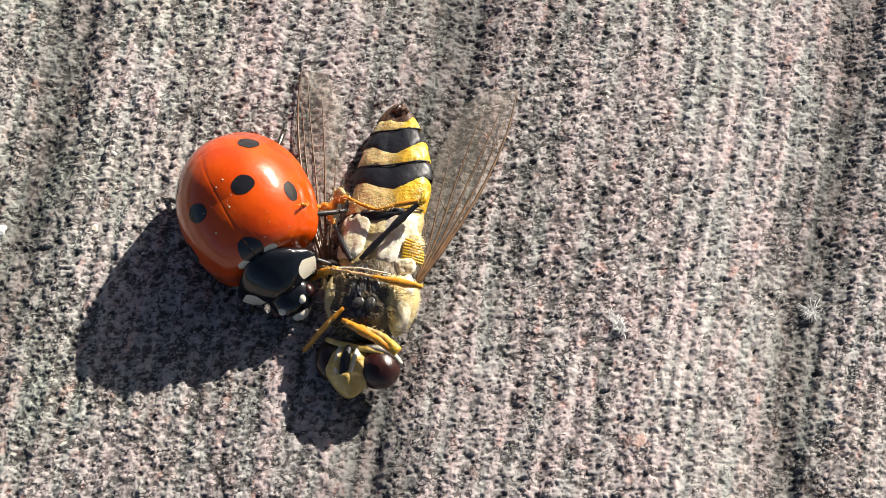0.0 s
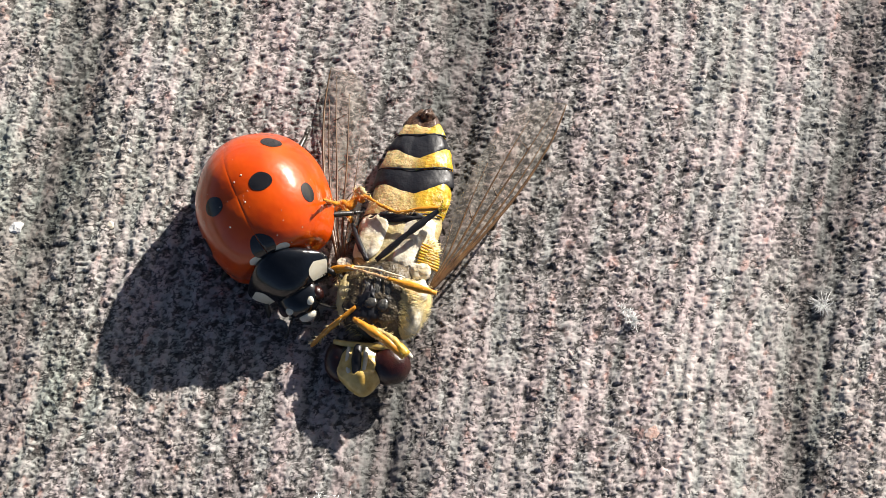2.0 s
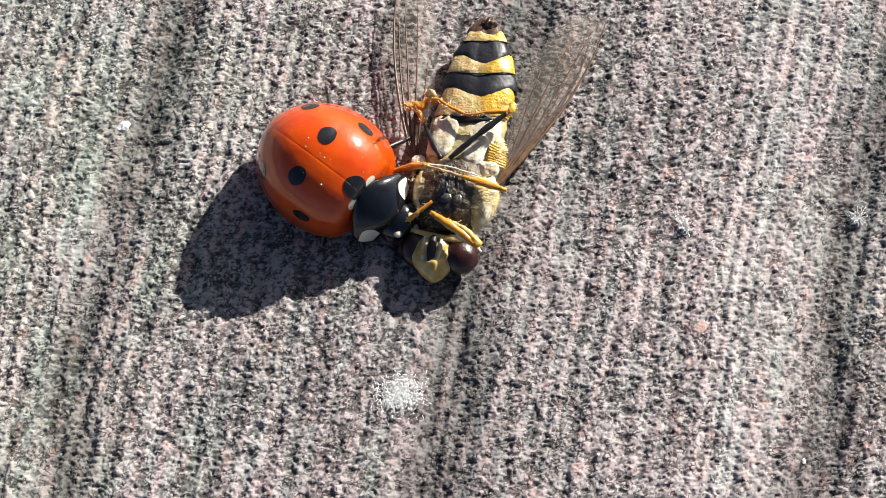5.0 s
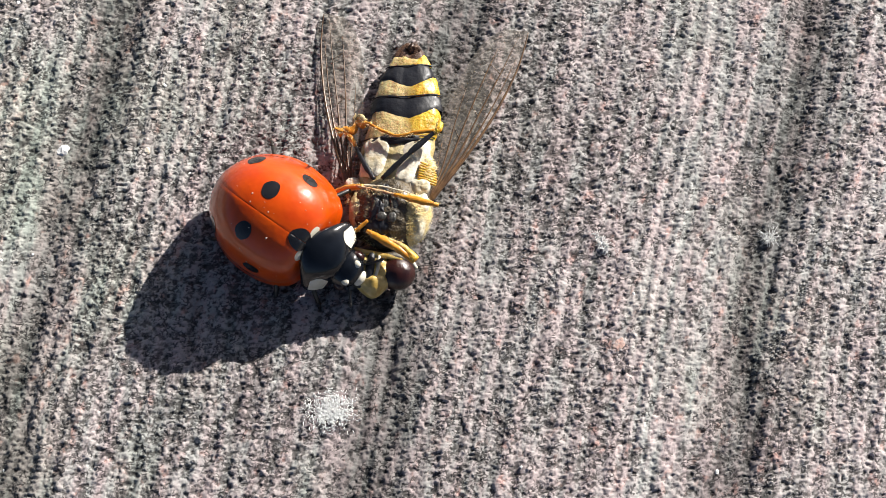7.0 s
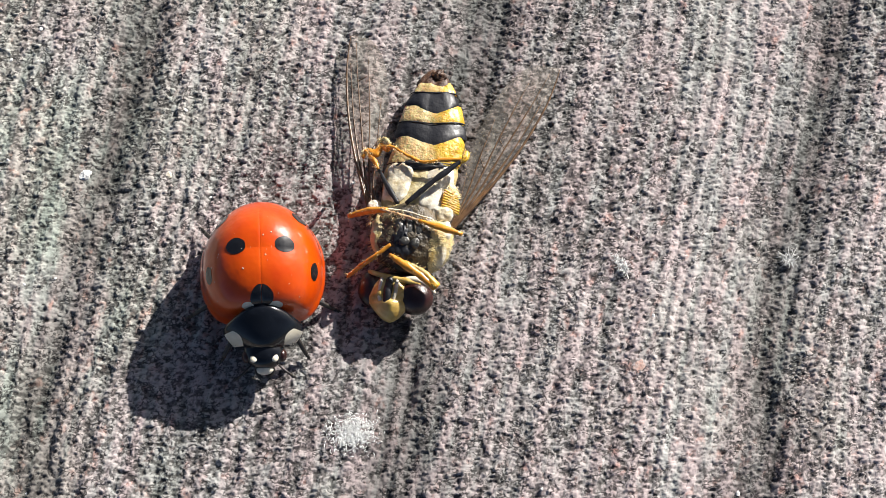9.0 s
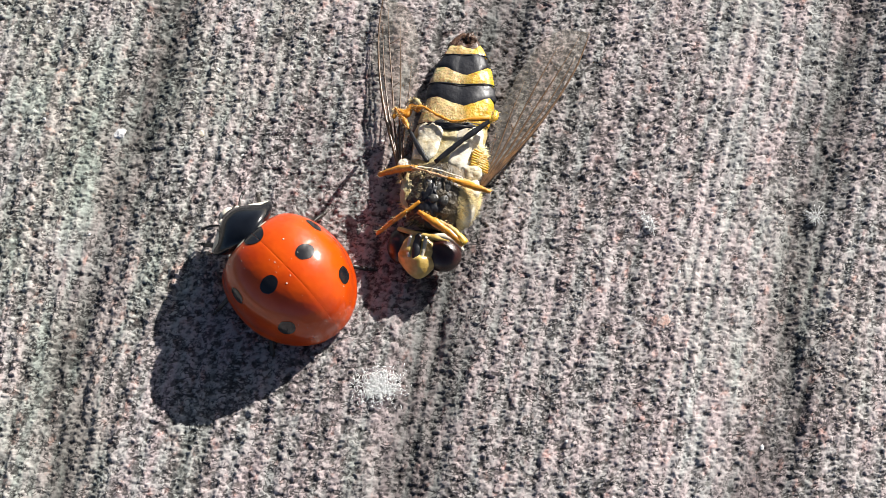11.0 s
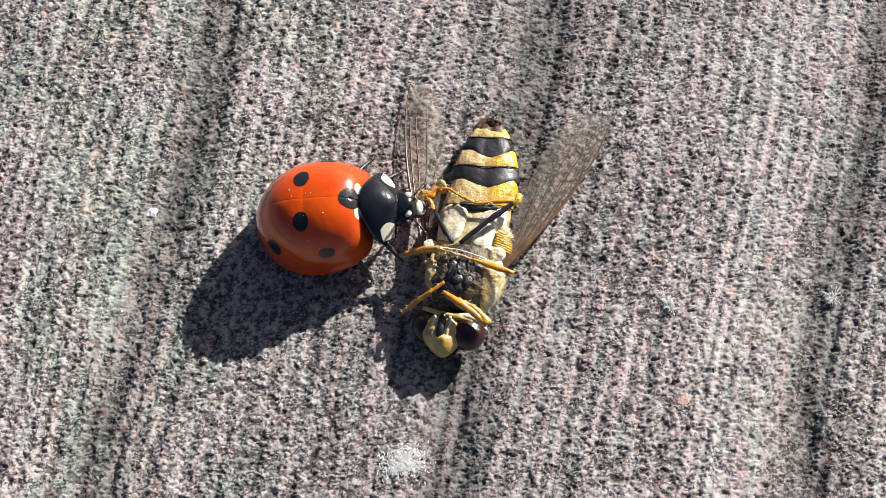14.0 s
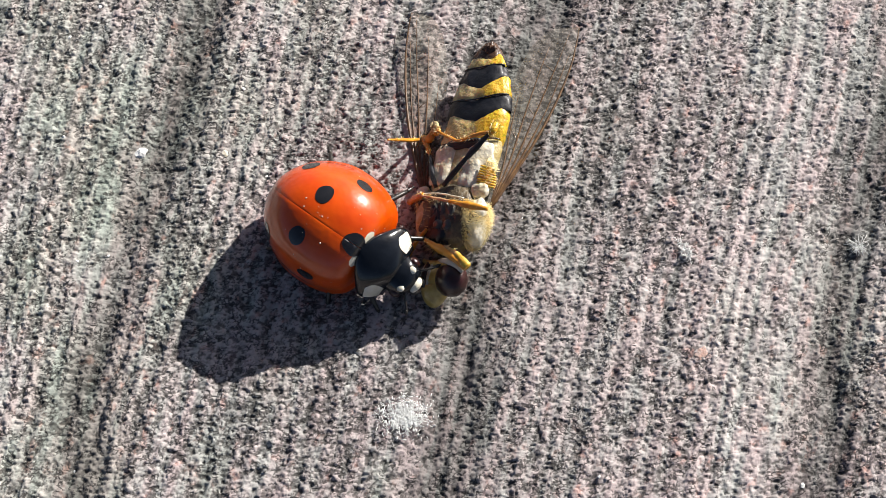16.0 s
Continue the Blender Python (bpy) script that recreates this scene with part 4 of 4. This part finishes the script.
FLY_ROWS = [
    (0, pose(-0.003450, 0.003763, 0.000039, -2.21, -12.65, 1.22)),
    (0.5, pose(-0.003463, 0.003819, 0.000049, -1.85, -13.08, 2.52)),
    (1, pose(-0.003522, 0.003826, 0.000040, -1.80, -13.40, 0.44)),
    (1.5, pose(-0.003531, 0.003662, 0.000029, -1.25, -11.57, -2.24)),
    (2, pose(-0.003515, 0.003473, 0.000018, -2.21, -8.95, -3.39)),
    (2.5, pose(-0.003714, 0.003566, 0.000000, -1.55, 1.08, -5.48)),
    (3, pose(-0.003681, 0.003549, 0.000000, -1.29, 2.25, -5.93)),
    (3.5, pose(-0.003645, 0.003530, 0.000000, -1.16, 1.64, -6.24)),
    (4, pose(-0.003648, 0.003529, 0.000000, -1.46, 2.15, -6.16)),
    (4.2, pose(-0.003675, 0.003544, 0.000000, -1.50, 3.80, -6.03)),
    (6.3, pose(-0.003920, 0.004247, 0.000112, 6.25, -26.77, 5.10)),
    (6.5, pose(-0.003941, 0.004138, 0.000119, 3.72, -20.67, 1.77)),
    (7, pose(-0.003602, 0.003970, 0.000025, -0.53, -6.83, 1.96)),
    (7.5, pose(-0.003461, 0.003867, 0.000000, -0.49, -4.22, 1.03)),
    (8, pose(-0.003589, 0.003900, 0.000000, -0.96, -2.88, -0.11)),
    (8.5, pose(-0.003775, 0.003957, 0.000000, -0.63, 2.29, -0.50)),
    (8.7, pose(-0.003677, 0.003927, 0.000000, -0.15, 0.10, -0.06)),
    (10.8, pose(-0.003595, 0.003754, 0.000000, -0.75, 0.35, -0.01)),
    (11, pose(-0.003594, 0.003765, 0.000000, -0.85, 0.49, -0.11)),
    (11.5, pose(-0.003607, 0.003777, 0.000000, -0.78, 0.81, -0.04)),
    (12, pose(-0.003594, 0.003749, 0.000000, -0.89, 0.35, -0.15)),
    (12.5, pose(-0.003595, 0.003776, 0.000000, -0.97, -0.04, -0.37)),
    (13, pose(-0.003567, 0.003777, 0.000000, -1.14, -0.37, -0.47)),
    (13.5, pose(-0.003581, 0.003772, 0.000000, -1.13, 0.39, -0.52)),
    (14, pose(-0.003578, 0.003758, 0.000000, -1.12, 0.56, -0.40)),
    (14.5, pose(-0.003576, 0.003742, 0.000000, -1.20, 0.56, -0.46)),
    (15, pose(-0.003572, 0.003734, 0.000000, -1.22, 1.08, -0.19)),
    (15.5, pose(-0.003364, 0.003615, 0.000044, 0.23, -17.70, -2.19)),
    (16, pose(-0.003700, 0.003874, 0.000175, 3.30, -29.76, -3.13)),
]
WING_R_TURNS = [
    (0, 0.00, 13.20, 6.00),
    (0.5, 0.00, 11.50, 6.00),
    (1, 0.00, 11.20, 8.00),
    (1.5, 0.00, 14.90, 6.00),
    (2, 0.00, 0.60, 0.00),
    (2.5, 0.00, 0.00, 0.00),
    (3, 0.00, 0.00, 0.00),
    (3.5, 0.00, 0.00, 0.00),
    (4, 0.00, 0.00, 0.00),
    (4.2, 0.00, 0.00, 0.00),
    (6.3, 0.00, 32.70, 10.00),
    (6.5, 0.00, 19.30, 10.00),
    (7, 0.00, 2.90, 2.00),
    (7.5, 0.00, 2.00, 2.00),
    (8, 0.00, 4.00, 2.00),
    (8.5, 0.00, 0.00, 0.00),
    (8.7, 0.00, 0.00, 0.00),
    (10.8, 0.00, 0.00, 0.00),
    (11, 0.00, 0.00, 0.00),
    (11.5, 0.00, 0.00, 0.00),
    (12, 0.00, 0.00, 0.00),
    (12.5, 0.00, 0.00, 0.00),
    (13, 0.00, 0.00, 0.00),
    (13.5, 0.00, 0.00, 0.00),
    (14, 0.00, 0.00, 0.00),
    (14.5, 0.00, 0.00, 0.00),
    (15, 0.00, 0.00, 0.00),
    (15.5, 0.00, 19.20, 6.00),
    (16, 0.00, 22.20, 12.00),
]
HEAD_TURNS = [
    (0, 0.00, 4.00, -4.00),
    (0.5, 0.00, 14.00, -2.00),
    (1, 0.00, 4.00, -8.00),
    (1.5, 0.00, 8.00, 0.00),
    (2, 0.00, 4.00, 8.00),
    (2.5, 0.00, 0.00, 0.00),
    (3, 0.00, 0.00, 0.00),
    (3.5, 0.00, 0.00, 0.00),
    (4, 0.00, 0.00, 0.00),
    (4.2, 0.00, 0.00, 0.00),
    (6.3, 0.00, 16.00, 6.00),
    (6.5, 0.00, 12.00, 6.00),
    (7, 0.00, 8.00, 0.00),
    (7.5, 0.00, -8.00, 0.00),
    (8, 0.00, 0.00, 0.00),
    (8.5, 0.00, 0.00, 0.00),
    (8.7, 0.00, 0.00, -0.00),
    (10.8, 0.00, 0.00, -0.00),
    (11, 0.00, 0.00, -0.00),
    (11.5, 0.00, 0.00, -0.00),
    (12, 0.00, 0.00, -0.00),
    (12.5, 0.00, 0.00, -0.00),
    (13, 0.00, 0.00, -0.00),
    (13.5, 0.00, 0.00, -0.00),
    (14, 0.00, 0.00, -0.00),
    (14.5, 0.00, 0.00, -0.00),
    (15, 0.00, 0.00, -0.00),
    (15.5, 0.00, -24.00, -8.00),
    (16, 0.00, -24.00, -6.00),
]
WING_L_TURNS = [
    (0, 3.00, 12.65, 0.00),
    (0.5, 3.00, 13.08, 0.00),
    (1, 3.00, 13.40, 0.00),
    (1.5, 3.00, 11.57, 0.00),
    (2, 3.00, 8.95, 0.00),
    (2.5, 0.00, 0.00, 0.00),
    (3, 0.00, 0.00, 0.00),
    (3.5, 0.00, 0.00, 0.00),
    (4, 0.00, 0.00, 0.00),
    (4.2, 0.00, 0.00, 0.00),
    (6.3, 3.00, 26.82, 0.00),
    (6.5, 3.00, 20.69, 0.00),
    (7, 0.00, 6.83, 0.00),
    (7.5, 0.00, 4.22, 0.00),
    (8, 0.00, 2.88, 0.00),
    (8.5, 0.00, 0.00, 0.00),
    (8.7, 0.00, 0.00, 0.00),
    (10.8, 0.00, 0.00, 0.00),
    (11, 0.00, 0.00, 0.00),
    (11.5, 0.00, 0.00, 0.00),
    (12, 0.00, 0.00, 0.00),
    (12.5, 0.00, 0.04, 0.00),
    (13, 0.00, 0.37, 0.00),
    (13.5, 0.00, 0.00, 0.00),
    (14, 0.00, 0.00, 0.00),
    (14.5, 0.00, 0.00, 0.00),
    (15, 0.00, 0.00, 0.00),
    (15.5, 3.00, 17.70, 0.00),
    (16, 3.00, 29.78, 0.00),
]
HOVERFLY, WING_R, WING_L, HEAD = hoverfly()


# ---- small things on the board ----
def crumb(name, x, y, size, material, label, category, seed, flat=0.6, group=""):
    bm = bmesh.new()
    bmesh.ops.create_icosphere(bm, subdivisions=2, radius=1)
    for v in bm.verts:
        k = 1 + 0.35 * noise.noise(v.co * 1.7 + Vector((seed, 0, 0)))
        v.co = Vector((v.co.x * size * k, v.co.y * size * 0.75 * k, v.co.z * size * flat * k))
    ob = new(name, finish(name, bm, material, False))
    ob.matrix_world = pose(x * MM, y * MM, (float(board_height(np.array([x]), np.array([y]))[0][0]) + size * flat * 0.1) * MM, 0, 0, seed * 47)
    return tagged(ob, label, category, group)


def tuft(name, x, y, spread, count, length, label, seed, turn=0.0, lean=1.0, thick=0.022, flat=0.25):
    """A tuft of thin pale fibres lying on the wood."""
    rng = random.Random(seed)
    bm = bmesh.new()
    for _ in range(count):
        p = Vector((rng.gauss(0, spread), rng.gauss(0, spread * lean), rng.uniform(0.0, flat)))
        a = rng.uniform(0, math.tau)
        d = Vector((math.cos(a), math.sin(a), rng.uniform(-0.1, 0.3))) * length * rng.uniform(0.4, 1.2)
        mid = p + d * 0.5 + Vector((rng.uniform(-1, 1), rng.uniform(-1, 1), rng.uniform(0, 0.6))) * length * 0.2
        tube(bm, [p, mid, p + d], [thick, thick, thick * 0.4], 4)
    ob = new(name, finish(name, bm, FIBRE))
    ob.matrix_world = pose(x * MM, y * MM, (float(board_height(np.array([x]), np.array([y]))[0][0]) + 0.10) * MM, 0, 0, turn)
    return tagged(ob, label, "lint")


tuft("lint_tuft", 4.9, 2.5, 0.07, 130, 0.28, "small tuft of white lint on the wood", 5, turn=35, lean=3.4, thick=0.010, flat=0.03)
tuft("lint_tuft", 11.8, 3.1, 0.10, 60, 0.42, "spidery tuft of white lint on the wood", 6, thick=0.011, flat=0.05)
tuft("lint_patch", -5.8, -5.0, 0.42, 900, 0.19, "matted white fluff stuck to the board", 7, lean=0.8, thick=0.017, flat=0.04)
crumb("grain", -17.9, 5.9, 0.29, WHITE, "bright white grain of sand", "grain", 1, 0.35, "grains")
crumb("grain", -14.3, 6.0, 0.17, DUST, "pale grey grain of sand", "grain", 2, 0.3, "grains")

crumb("flake", 5.6, -1.8, 0.30, RUST, "rusty pink paint flake on the wood", "flake", 5, 0.12)
rng = random.Random(12)
for k in range(14):
    crumb("grain", rng.uniform(-24, 13), rng.uniform(-8, 13), rng.uniform(0.06, 0.12), WHITE, "tiny pale grain of sand", "grain", 20 + k, 0.4, "grains")


# ---- what moves ----
def motions():
    walk(LADYBIRD, LADYBIRD_ROWS)
    walk(HOVERFLY, FLY_ROWS)
    # the beetle draws its head in under the shield and puts it out again
    walk(BEETLE_HEAD, [(t, pose(0, y * MM, z * MM)) for t, y, z in ((0, 0, 0), (8.7, 0, 0), (10.8, -0.45, -0.1), (11.1, -0.42, -0.1), (11.3, -0.1, 0), (11.6, -0.3, -0.05), (12.0, 0, 0), (12.25, 0.05, 0), (12.5, -0.42, -0.1), (12.7, -0.3, -0.1), (13.0, 0, 0), (16, 0, 0))])
    for ob, turns in ((WING_R, WING_R_TURNS), (WING_L, WING_L_TURNS), (HEAD, HEAD_TURNS)):
        walk(ob, [(t, Matrix.Translation(ob.location) @ pose(0, 0, 0, rx, ry, rz)) for t, rx, ry, rz in turns])
    # the walking beat of the six legs, livelier while the beetle moves
    times = [r[0] for r in LADYBIRD_ROWS]
    for leg, side, i, hip in LEGS:
        rows = []
        for k in range(81):
            t = k * 0.2
            n = min(max(j for j, s in enumerate(times) if s <= t + 1e-6), len(times) - 2)
            (ta, a), (tb, b) = LADYBIRD_ROWS[n], LADYBIRD_ROWS[n + 1]
            pace = (b.translation - a.translation).length / (tb - ta) / MM + 2.0 * a.to_quaternion().rotation_difference(b.to_quaternion()).angle / (tb - ta)
            beat = math.sin(t * 9.0 + math.pi * ((i + (side > 0)) % 2) + 0.7 * i)
            rows.append((t, Matrix.Translation(Vector(hip) * MM) @ pose(0, 0, 0, 0, 0, min(15.0, 2.5 + 3.5 * pace) * beat)))
        walk(leg, rows)


motions()
